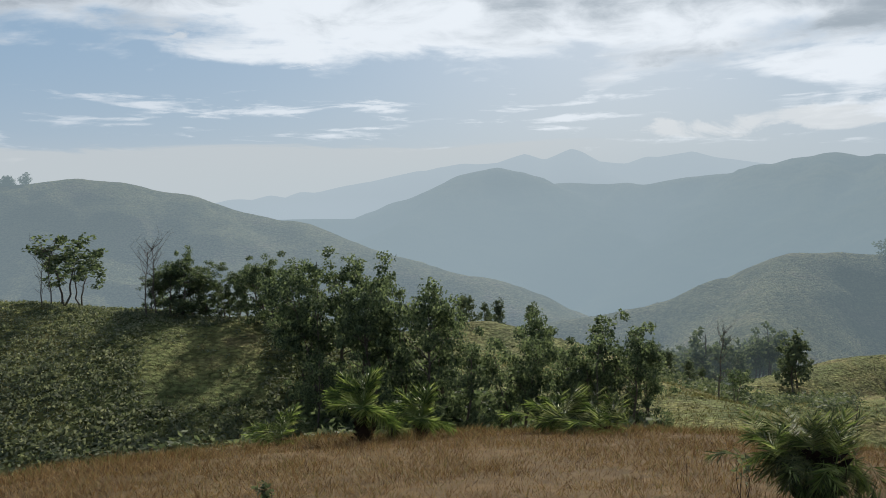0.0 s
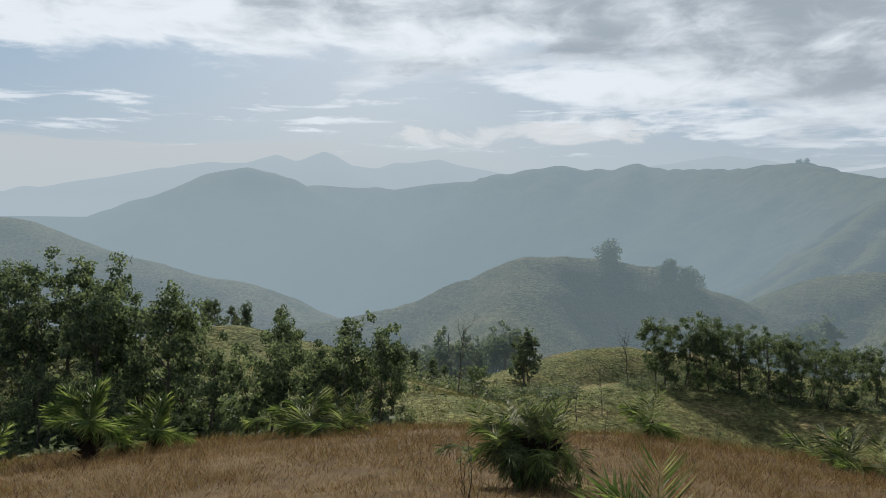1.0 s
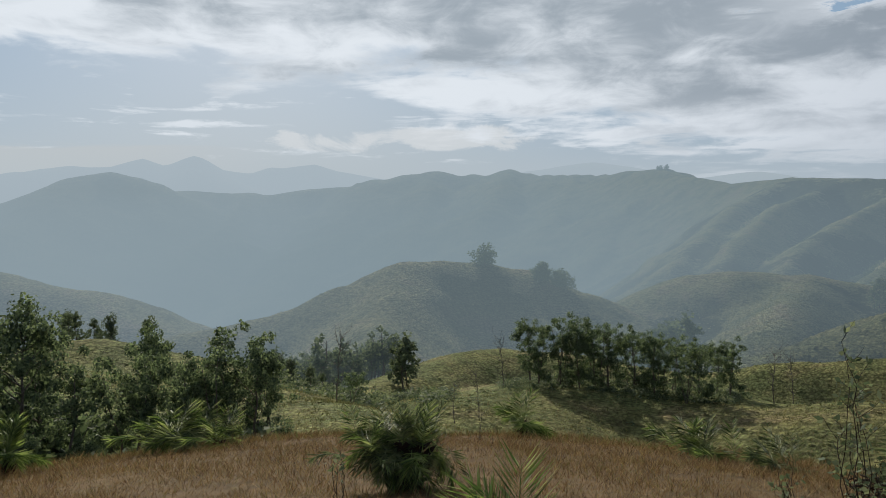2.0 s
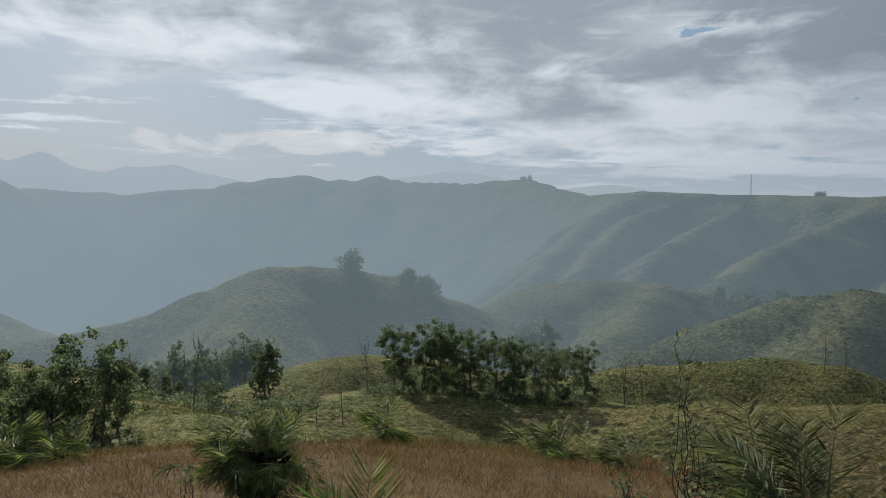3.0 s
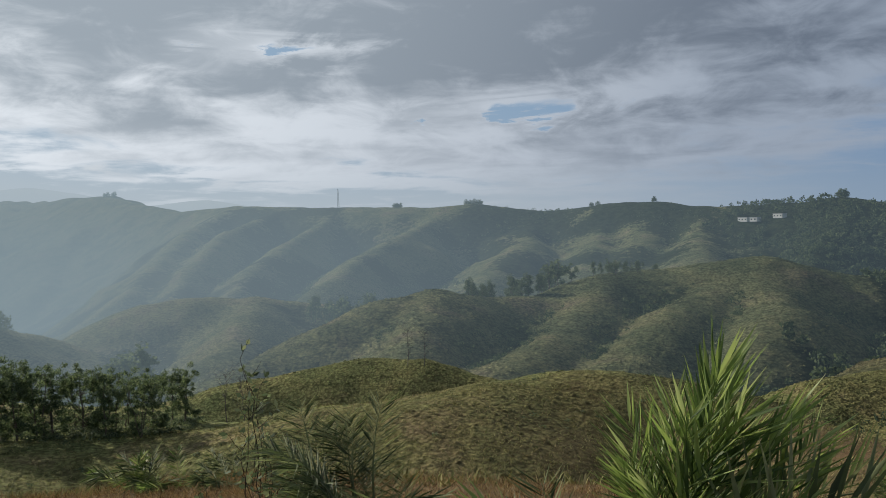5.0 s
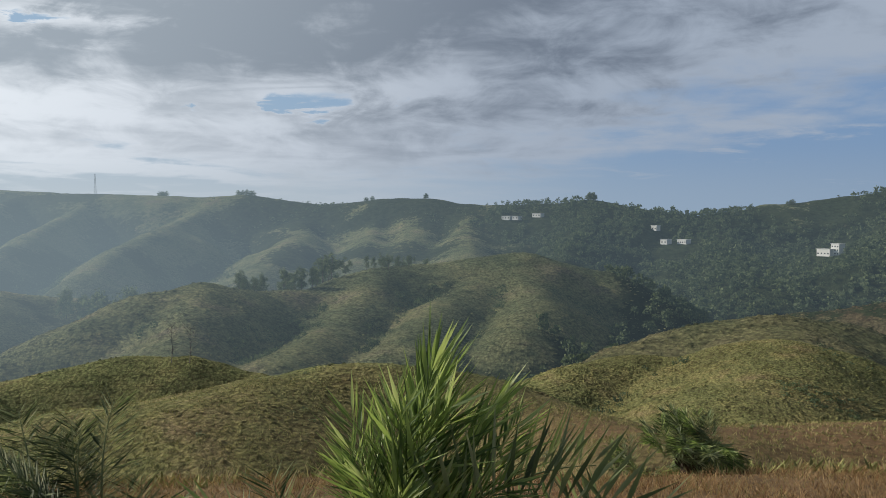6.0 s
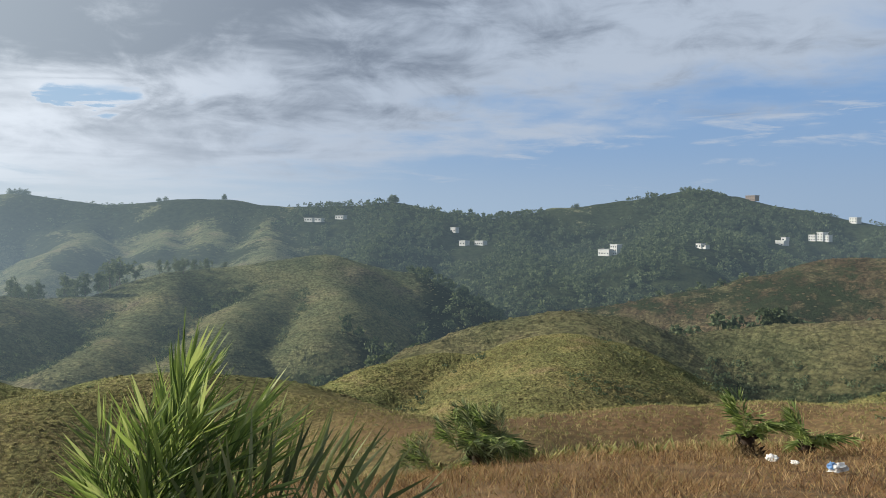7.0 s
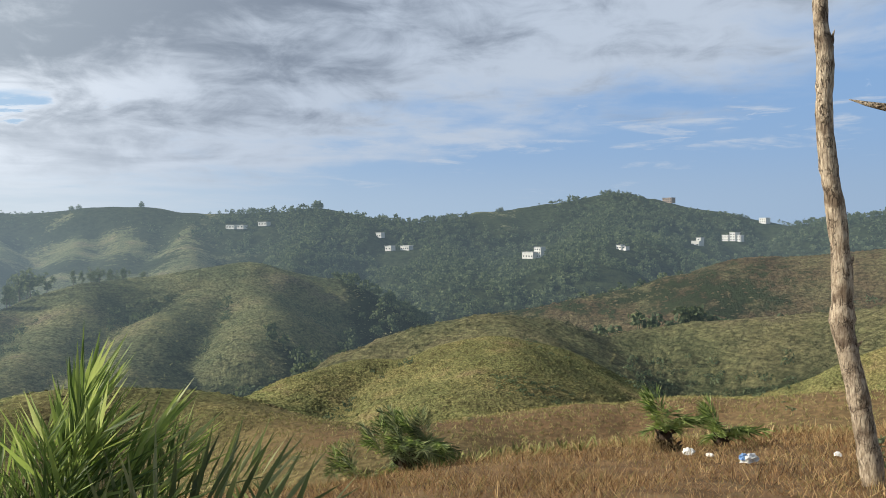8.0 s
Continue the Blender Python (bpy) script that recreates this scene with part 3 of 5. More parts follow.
def heights(x, y):
    """The ground's height at places x, y (arrays)."""
    r = np.sqrt(x * x + y * y)
    k = np.clip(0.012 * r, 0.8, 7)
    h = np.maximum(-12 - 0.21 * r, -300.0) + fbm(x, y, 160, 3, 5) * np.clip(r / 100, 0, 6)
    for ridge in RIDGES + FAR_RIDGES:
        pts = np.array([polar(*c) for c in ridge[2:]])
        mid = (pts[:, :2].max(0) + pts[:, :2].min(0)) / 2
        wide = np.hypot(*(pts[:, :2] - mid).T).max()
        bound = pts[:, 2].max() + 26 + ridge[0] * ridge[1] - ridge[0] * np.maximum(np.hypot(x - mid[0], y - mid[1]) - wide, 0)
        sel = bound > h - k
        if not sel.any():
            continue
        xs, ys = x[sel], y[sel]
        top, near = ridge_height(xs, ys, ridge)
        size = np.clip(near / 60, 0, 1) * np.clip(0.018 * r[sel], 0, 22)
        wide = max(12.0, 0.09 * ridge[3][2])
        folds = 0.35 - np.abs(fbm(xs, ys, 1.3 * wide, 3, ridge[3][0] % 5 + 2))
        h[sel] = soft_max(h[sel], top + (0.55 * fbm(xs, ys, wide, 4, ridge[3][0] % 7) + 0.9 * folds) * size, k[sel])
    h = soft_max(h, hill_top(x, y), np.minimum(k, 1.2))
    return h + fbm(x, y, 2.2, 3, 3) * 0.05 * np.clip(r / 4, 0, 1) + fbm(x, y, 14, 3, 8) * np.clip((r - 30) / 60, 0, 1) * 0.5


def height(x, y):
    return float(heights(np.array([float(x)]), np.array([float(y)]))[0])


def hollows(x, y, reach):
    """How far the ground lies below its surroundings."""
    around = sum(heights(x + reach * math.cos(a), y + reach * math.sin(a)) for a in (0, 1.571, 3.142, 4.712)) / 4
    return (around - heights(x, y)) / reach


def woods(x, y):
    """Where the far slopes are wooded: above nought."""
    r, az = np.hypot(x, y), np.degrees(np.arctan2(-x, y))
    w = fbm(x, y, 110, 4, 3) * 0.55 + np.clip((-85 - az) / 5, -1.6, 1.1)
    w = w - 1.7 * np.exp(-((az + 105.5) / 4.5) ** 2) * np.clip((r - 850) / 100, 0, 1) - 1.5 * (az < -134)
    w = w - 1.3 * np.exp(-((az + 93.5) / 3.0) ** 2) * np.clip((r - 900) / 20, 0, 1)
    inner = fbm(x, y, 60, 3, 3) * 0.5 + np.clip((np.where(r > 290, -93.0, -89.0) - az) / 4, -1.6, 0.7)
    inner = inner - 0.85 * np.clip((r - 222) / 15, 0, 1) * np.clip((360 - r) / 20, 0, 1) * np.clip((-99 - az) / 3, 0, 1)
    w = np.where(r < 420, inner, w)
    near = np.clip((r - 200) / 20, 0, 1)
    return np.clip(w * near - (1 - near), -1, 1)


def sheet_mesh(name, radii, azimuths, closed=False):
    rr, aa = np.meshgrid(radii, np.radians(azimuths), indexing="ij")
    x, y = -np.sin(aa) * rr, np.cos(aa) * rr
    z = heights(x, y)
    nr, na = rr.shape
    verts = np.stack([x, y, z], -1).reshape(-1, 3)
    i, j = np.meshgrid(np.arange(nr - 1), np.arange(na if closed else na - 1), indexing="ij")
    k = (j + 1) % na
    faces = np.stack([i * na + j, (i + 1) * na + j, (i + 1) * na + k, i * na + k], -1).reshape(-1, 4)
    return quad_mesh(name, verts, faces), x, y


def quad_mesh(name, verts, faces):
    """A mesh of quads (or triangles) from arrays."""
    sides = faces.shape[1]
    me = bpy.data.meshes.new(name)
    me.vertices.add(len(verts))
    me.vertices.foreach_set("co", np.ascontiguousarray(verts, dtype=np.float32).ravel())
    me.loops.add(faces.size)
    me.loops.foreach_set("vertex_index", np.ascontiguousarray(faces, dtype=np.int32).ravel())
    me.polygons.add(len(faces))
    me.polygons.foreach_set("loop_start", np.arange(0, faces.size, sides, dtype=np.int32))
    me.update(calc_edges=True)
    return me


def smooth_faces(me):
    me.polygons.foreach_set("use_smooth", np.ones(len(me.polygons), dtype=bool))


AZ = np.concatenate([np.arange(-134, 34, 0.33), np.arange(34, 226, 2.0)])
NEAR = np.concatenate([np.linspace(0.002, 3, 9), np.geomspace(3.2, 170, 240)])
me, gx, gy = sheet_mesh("ground", NEAR, AZ, True)
smooth_faces(me)
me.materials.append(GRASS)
rr = np.hypot(gx, gy).ravel()
def dryness(x, y):
    """How much of the grass is dead and brown."""
    r, az = np.hypot(x, y), np.degrees(np.arctan2(-x, y))
    return (np.clip(1.1 - (r - 20) / 22, 0.0, 1) + np.clip(1 - np.abs(r - 60) / 36, 0, 1) * (0.30 * np.clip((-28 - az) / 8, 0, 1) + 0.34 * np.clip((-62 - az) / 12, 0, 1))
            + 0.34 * np.clip((-84 - az) / 8, 0, 1) * np.clip((240 - r) / 30, 0, 1) + 0.22 * np.clip((-46 - az) / 6, 0, 1) * np.clip((az + 74) / 6, 0, 1) * np.clip((r - 95) / 12, 0, 1) * np.clip((165 - r) / 12, 0, 1)
            - 0.2 * np.clip((az - 3) / 4, 0, 1) * np.clip((r - 28) / 4, 0, 1) + 0.9 * np.clip((-100 - az) / 4, 0, 1) * np.clip((r - 240) / 30, 0, 1) * np.clip((420 - r) / 30, 0, 1))


dry = dryness(gx.ravel(), gy.ravel())
me.attributes.new("dry", "FLOAT", "POINT").data.foreach_set("value", dry.astype(np.float32))
ground = tagged(new("ground", me), "grassy hilltop and green slopes with dry brown grass", "ground", kind="structure")

FAR = np.concatenate([np.geomspace(170, 1700, 185), np.geomspace(1730, 4900, 60)])
me, fx, fy = sheet_mesh("distant_hills", FAR, AZ, True)
smooth_faces(me)
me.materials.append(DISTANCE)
fx, fy = fx.ravel(), fy.ravel()
fr, faz = np.hypot(fx, fy), np.degrees(np.arctan2(-fx, fy))
folds = np.full(len(fx), -1.0)
sel = (faz < -36) & (faz > -134) & (fr < 1250)
sx, sy = fx[sel], fy[sel]
folds[sel] = (np.where(fr[sel] < 450, np.where(faz[sel] < -100, 2.4, 4.0), 0.8) * (hollows(sx, sy, 40.0) - np.where(fr[sel] < 450, 0.10, 0.07)) + 0.45 * fbm(sx, sy, 60, 3, 4)
              + 0.42 * np.clip((-66 - faz[sel]) / 12, 0, 1) * np.clip((fr[sel] - 860) / 100, 0, 1))
me.attributes.new("wood", "FLOAT", "POINT").data.foreach_set("value", np.clip(np.maximum(woods(fx, fy), folds) + 0.5, 0, 1).astype(np.float32))
me.attributes.new("dry", "FLOAT", "POINT").data.foreach_set("value", dryness(fx, fy).astype(np.float32))
tagged(new("distant_hills", me), "hazy green hills and blue mountain ridges", "hills", kind="structure")


# ---- building plants ----
class Shape:
    """Gathers quads of one part."""

    def __init__(self):
        self.verts, self.faces, self.count = [], [], 0

    def put(self, verts, faces):
        self.verts.append(np.asarray(verts, float).reshape(-1, 3))
        self.faces.append(np.asarray(faces, int).reshape(-1, 4) + self.count)
        self.count += len(self.verts[-1])

    def tube(self, points, radii, sides=6):
        p = np.asarray(points, float)
        d = np.gradient(p, axis=0)
        d /= np.linalg.norm(d, axis=1)[:, None] + 1e-9
        up = np.where(np.abs(d[:, 2:3]) > 0.9, np.array([[1.0, 0, 0]]), np.array([[0, 0, 1.0]]))
        u = np.cross(d, up)
        u /= np.linalg.norm(u, axis=1)[:, None] + 1e-9
        v = np.cross(d, u)
        a = np.linspace(0, 2 * np.pi, sides, endpoint=False)
        ring = np.cos(a)[None, :, None] * u[:, None] + np.sin(a)[None, :, None] * v[:, None]
        verts = p[:, None] + ring * np.asarray(radii, float)[:, None, None]
        i, j = np.meshgrid(np.arange(len(p) - 1), np.arange(sides), indexing="ij")
        k = (j + 1) % sides
        self.put(verts, np.stack([i * sides + j, i * sides + k, (i + 1) * sides + k, (i + 1) * sides + j], -1))

    def leaves(self, at, way, size, width, facing=None):
        """Diamond leaves from their stalks along way."""
        at, way = np.asarray(at, float), np.asarray(way, float)
        way = way / (np.linalg.norm(way, axis=1)[:, None] + 1e-9)
        side = np.cross(way, RNG.normal(size=way.shape) if facing is None else facing)
        side /= np.linalg.norm(side, axis=1)[:, None] + 1e-9
        size, width = np.asarray(size).reshape(-1, 1), np.asarray(width).reshape(-1, 1)
        mid = at + way * size * 0.5
        verts = np.stack([at, mid + side * width * 0.5, at + way * size, mid - side * width * 0.5], 1)
        self.put(verts, np.arange(len(at) * 4).reshape(-1, 4))

    def mesh(self, name, mat, smooth=False):
        me = quad_mesh(name, np.concatenate(self.verts), np.concatenate(self.faces))
        me.materials.append(mat)
        if smooth:
            smooth_faces(me)
        return me


RNG = np.random.default_rng(7)


def part(name, me, parent, label="", m=None):
    ob = new(name, me)
    ob.parent = parent
    if m is not None:
        ob.matrix_basis = m
    return tagged(ob, label) if label else ob


def spot(az, d, sink=0.0):
    x, y = -math.sin(radians(az)) * d, math.cos(radians(az)) * d
    return x, y, height(x, y) - sink


def ball(n):
    v = RNG.normal(size=(n, 3))
    return v / np.linalg.norm(v, axis=1)[:, None]


def leaf_ways(out):
    """Leaves hang along the outside of their clump."""
    return np.cross(out, RNG.normal(size=out.shape)) + out * 0.4 + np.array([0, 0, -0.15])


def bend(a, b, wobble, n=7):
    """A crooked way from a to b."""
    t = np.linspace(0, 1, n)[:, None]
    a, b = np.asarray(a, float), np.asarray(b, float)
    w = np.cumsum(RNG.normal(size=(n, 3)), axis=0) * wobble
    w -= t * w[-1]
    return a + (b - a) * t + w


def tree_shapes(tall, wide, limbs, clumps, per_clump, leaf, clump_size, stems=1, low=0.3):
    """Trunk with limbs, and a crown of clumps of leaves at the ends of the twigs."""
    wood, crown = Shape(), Shape()
    ends = []
    for _ in range(stems):
        foot = np.array([*RNG.normal(size=2) * 0.15 * (stems > 1), -0.3])
        tip = np.array([*RNG.normal(size=2) * wide * (0.12 + 0.12 * (stems > 1)), tall * RNG.uniform(0.78, 0.92)])
        trunk = bend(foot, tip, tall * 0.012, 9)
        thick = 0.016 * tall / math.sqrt(stems)
        wood.tube(trunk, np.linspace(thick, thick * 0.22, 9), 6)
        for _ in range(limbs // stems):
            t = RNG.uniform(low, 0.95)
            k = min(int(t * 8), 7)
            start = trunk[k] + (trunk[k + 1] - trunk[k]) * (t * 8 - k)
            a = RNG.uniform(0, 2 * math.pi)
            reach = wide * 0.5 * RNG.uniform(0.45, 1.0) * math.sin(math.pi * min(0.92, 0.28 + 0.62 * t)) ** 0.7
            end = start + np.array([math.cos(a) * reach, math.sin(a) * reach, reach * RNG.uniform(0.05, 1.1) + 0.02 * tall])
            end[2] = min(end[2], tall * 0.97)
            limb = bend(start, end, reach * 0.05, 5)
            wood.tube(limb, np.linspace(thick * (0.5 - 0.3 * t), thick * 0.07, 5), 4)
            ends += [end, limb[3] + RNG.normal(size=3) * 0.05 * wide]
        ends.append(tip)
    ends = np.array(ends)
    pick = ends[RNG.integers(0, len(ends), clumps)] + RNG.normal(size=(clumps, 3)) * clump_size * 0.55
    for c in pick:
        n = per_clump
        out = ball(n)
        size = clump_size * RNG.uniform(0.6, 1.25)
        at = c + out * RNG.uniform(0.25, 1.0, size=(n, 1)) * size * np.array([0.62, 0.62, 0.42])
        at[:, 2] = np.clip(at[:, 2], 0.10 * tall, tall)
        crown.leaves(at, leaf_ways(out), leaf * RNG.uniform(0.7, 1.3, n), leaf * RNG.uniform(0.6, 0.95, n), out + RNG.normal(size=(n, 3)) * 0.35)
    return wood, crown


def make_tree(tall, wide, limbs, clumps, per_clump, leaf, clump_size, mat, stems=1, low=0.3, label="", group="", name="tree"):
    wood, crown = tree_shapes(tall, wide, limbs, clumps, per_clump, leaf, clump_size, stems, low)
    ob = tagged(new(name), label, "tree", group)
    part("trunk", wood.mesh("trunk", BARK, True), ob)
    part("crown", crown.mesh("crown", mat), ob)
    return ob


def bare_tree(tall, limbs, label):
    wood = Shape()
    trunk = bend((0, 0, -0.3), (RNG.normal() * 0.3, RNG.normal() * 0.3, tall), tall * 0.015, 9)
    wood.tube(trunk, np.linspace(0.012 * tall, 0.002 * tall, 9), 5)
    twigs = Shape()
    for _ in range(limbs):
        k = RNG.integers(2, 8)
        a, reach = RNG.uniform(0, 6.28), tall * RNG.uniform(0.08, 0.25)
        end = trunk[k] + np.array([math.cos(a) * reach, math.sin(a) * reach, reach * RNG.uniform(0.6, 1.6)])
        limb = bend(trunk[k], end, reach * 0.06, 5)
        twigs.tube(limb, np.linspace(0.005 * tall, 0.0015 * tall, 5), 3)
        for _ in range(3):
            q = limb[RNG.integers(1, 5)]
            twigs.tube(bend(q, q + ball(1)[0] * reach * 0.4 + np.array([0, 0, reach * 0.3]), 0.01, 3), (0.002 * tall, 0.0016 * tall, 0.001 * tall), 3)
    ob = tagged(new("bare_tree"), label, "tree", "bare trees of the valley")
    part("trunk", wood.mesh("trunk", BARK, True), ob)
    part("twig_work", twigs.mesh("twig_work", BARK, True), ob)
    return ob


used = set()


def stand(kind, az, d, tall, wide=1.0):
    """Stands a tree of a kind (made at 10 m) at a bearing and distance, with a given height."""
    x, y, z = spot(az, d, 0.1)
    m = Matrix.Translation((x, y, z)) @ Matrix.Rotation(RNG.uniform(0, 6.28), 4, "Z")
    k = tall / 10.0
    if kind.name in used:
        ob = copy_thing(kind, m)
    else:
        used.add(kind.name)
        kind.matrix_basis = m
        ob = kind
    ob.scale = (k * wide, k * wide, k)
    return ob


def tops(rows, az, d, x, y):
    el = table(rows, az)
    return EYE + d * math.tan(radians(el)) - height(x, y)


# ---- trees ----
GROVE = [make_tree(10, w, l, c, 82, 0.225, 1.08, TREE_LEAF, st, lo, "dark green leafy tree in a dense grove in the gully", "trees of the near grove")
         for w, l, c, st, lo in ((5.2, 24, 66, 1, 0.14), (4.4, 22, 58, 2, 0.15), (5.8, 26, 72, 1, 0.12), (3.8, 22, 54, 2, 0.16), (4.8, 24, 62, 3, 0.13))]
GROVE_TOP = ((-15, -9.4), (-14, -9.2), (-12.2, -8.0), (-10, -8.7), (-8.4, -9.6), (-6.8, -7.9), (-5, -7.8), (-3.5, -9.5), (-1.8, -8.3), (0, -5.6), (3, -5.0), (6.5, -3.4), (10, -2.4), (13, -2.9), (15.5, -4.0), (17, -3.6), (18.8, -1.5), (20, -3.6))
places = [(19.6, 64), (18.7, 63), (17.3, 64), (15.8, 62), (14.6, 62), (13.4, 60), (12.2, 57), (11.0, 53), (10.0, 48), (8.9, 45), (7.6, 50), (6.4, 46), (5.2, 43), (4.2, 48),
          (3.0, 44), (1.6, 42), (0.2, 46), (-1.2, 41), (-4.0, 44), (-5.2, 42), (-6.4, 46), (-8.2, 41), (-9.6, 43), (-10.8, 40), (-11.9, 42), (-13.2, 41), (-14.4, 44), (9.4, 40), (6.0, 39), (2.4, 38), (-2.6, 38)]
for i, (az, d) in enumerate(places):
    x, y, z = spot(az, d)
    tall = tops(GROVE_TOP, az, d, x, y) * RNG.uniform(0.86, 1.06)
    if i >= 27:
        tall *= 0.55
    stand(GROVE[i % 5], az, d, max(3.5, min(tall, 15)), RNG.uniform(0.78, 1.02))

AIRY = [make_tree(10, 5.0, 14, 34, 34, 0.40, 1.2, TREE_LEAF, 2, 0.4, "slender tree with an open crown on the slope", "slender trees of the slopes"),
        make_tree(10, 3.6, 12, 26, 18, 0.55, 1.1, PALE_LEAF, 1, 0.45, "slender grey-green tree in the valley", "slender trees of the valley"),
        make_tree(10, 4.4, 16, 40, 18, 0.58, 1.2, PALE_LEAF, 1, 0.30, "grey-green tree standing in the valley", "slender trees of the valley")]
for az, d, top, kind in ((25.4, 66, -0.9, 0), (24.9, 66.8, -2.2, 0)):
    x, y, z = spot(az, d)
    stand(AIRY[kind], az, d, EYE + d * math.tan(radians(top)) - z, 1.5)

RIGHT_TOP = ((-48, -8.6), (-46.4, -8.4), (-43, -8.5), (-40, -8.0), (-37, -7.5), (-34.8, -7.1), (-32, -8.2))
for i in range(17):
    az = -32.9 - 13.6 * (i + RNG.uniform(-0.35, 0.35)) / 16
    d = 79 + 5 * RNG.uniform(-1, 1)
    x, y, z = spot(az, d)
    stand(GROVE[(i * 3) % 5], az, d, tops(RIGHT_TOP, az, d, x, y) * RNG.uniform(0.86, 1.06), RNG.uniform(0.85, 1.05))

# valley trees: bearing, spread, distance, top angle, spread of the tops, how many, kind
VALLEY = ((-3.6, 3.6, 100, -5.7, 0.8, 9, 2), (-17.5, 2.6, 168, -8.9, 0.7, 9, 2), (-16.2, 3.4, 150, -9.2, 0.8, 9, 1), (-20.5, 2.4, 160, -8.8, 0.8, 10, 1), (-15.5, 2.5, 92, -11.0, 0.8, 7, 2), (-23.5, 1.0, 112, -8.5, 0.4, 3, 2), (-21, 3.5, 150, -7.8, 0.9, 9, 1),
          (-34.6, 1.1, 390, -3.9, 0.35, 5, 2), (-40.5, 2.2, 290, -6.0, 0.6, 10, 2), (-43.5, 1.6, 270, -5.9, 0.5, 7, 2),
          (-57.5, 2.6, 440, -4.1, 0.4, 12, 2), (-67.2, 1.5, 335, -3.25, 0.45, 11, 2), (-71.0, 1.5, 372, -3.0, 0.35, 9, 2), (-76.5, 3.6, 392, -2.15, 0.35, 10, 2), (-76.0, 4.0, 388, -2.1, 0.3, 10, 1), (-20.2, 0.6, 66, -13.0, 0.3, 2, 0))
for az0, spread, d0, top, jitter, count, kind in VALLEY:
    for i in range(count):
        az, d = az0 + spread * RNG.uniform(-1, 1), d0 * RNG.uniform(0.95, 1.06)
        x, y, z = spot(az, d)
        tall = EYE + d * math.tan(radians(top - jitter * RNG.uniform(0, 2))) - z
        stand(AIRY[kind], az, d, max(3.0, min(tall, 0.06 * d + 5)), RNG.uniform(0.8, 1.3))

FAR_TREE = tagged(new("tree"), "round grey-green tree on a hill crest", "tree", "trees on the crests")
wood, crown = Shape(), Shape()
wood.tube(bend((0, 0, -0.5), (0.3, 0.2, 6), 0.15, 5), np.linspace(0.35, 0.1, 5), 5)
for c in ((0, 0, 6.5), (2.2, 0.5, 5.0), (-2.0, 1.0, 5.2), (0.4, -2.2, 4.8), (-0.6, 2.2, 4.5), (1.8, 1.6, 3.2), (-2.2, -1.2, 3.0), (1.2, -1.6, 2.2), (-1.0, 0.4, 1.6), (0.5, 1.2, 8.0), (2.6, -0.6, 1.4), (-2.4, 0.8, 1.2)):
    out = ball(60)
    at = np.array(c) + out * RNG.uniform(0.4, 1.0, size=(60, 1)) * np.array([2.3, 2.3, 1.7])
    at[:, 2] = np.maximum(at[:, 2], -0.3)
    crown.leaves(at, leaf_ways(out), RNG.uniform(0.6, 1.2, 60), RNG.uniform(0.4, 0.8, 60), out + RNG.normal(size=(60, 3)) * 0.35)
part("trunk", wood.mesh("trunk", BARK, True), FAR_TREE)
part("crown", crown.mesh("crown", PALE_LEAF), FAR_TREE)
for az, d, tall, count, spread in ((-29.7, 384, 11.5, 2, 0.25), (-34.6, 384, 10.0, 6, 1.0), (-91.6, 938, 9, 6, 0.45), (-67.2, 1078, 9, 5, 0.5), (-61.8, 1112, 8, 4, 0.35), (-76.0, 1025, 6, 3, 0.5), (-80.3, 996, 7, 2, 0.4),
                                   (28.6, 556, 8, 6, 1.0), (-104.6, 1000, 6, 3, 0.5), (-110.5, 1070, 7, 3, 0.6), (-101.0, 945, 8, 4, 0.8), (-42.2, 1885, 13, 3, 0.3), (-97.0, 930, 6, 5, 1.5), (-112.8, 1098, 7, 4, 0.6)):
    for i in range(count):
        stand(FAR_TREE, az + spread * RNG.uniform(-1, 1), d, tall * RNG.uniform(0.7, 1.0), RNG.uniform(1.0, 1.5))

for i, (az, d) in enumerate(((19.2, 62.5), (18.3, 62), (17.8, 64), (16.6, 63), (15.3, 64), (14.1, 61.5), (12.9, 58), (20.4, 63))):
    x, y, z = spot(az, d)
    stand(GROVE[(i * 2) % 5], az, d, max(2.4, tops(GROVE_TOP, az, d, x, y) * RNG.uniform(0.7, 0.98)), RNG.uniform(1.1, 1.5))

BARE = bare_tree(10, 16, "leafless grey tree on the slope")
for az, d, tall in ((26.9, 65, 4.2), (26.5, 65.5, 4.5), (20.6, 60, 5.0), (20.0, 61, 5.4), (-29.2, 60, 3.6), (-27.5, 58, 3.2), (-62.2, 144, 7.0), (-63.4, 143, 6.5), (-49.5, 78, 5.0), (-50.6, 80, 4.6), (-29.3, 20, 0.9), (-19.0, 58, 5.2), (-31.0, 78, 5)):
    stand(BARE, az, d, tall)


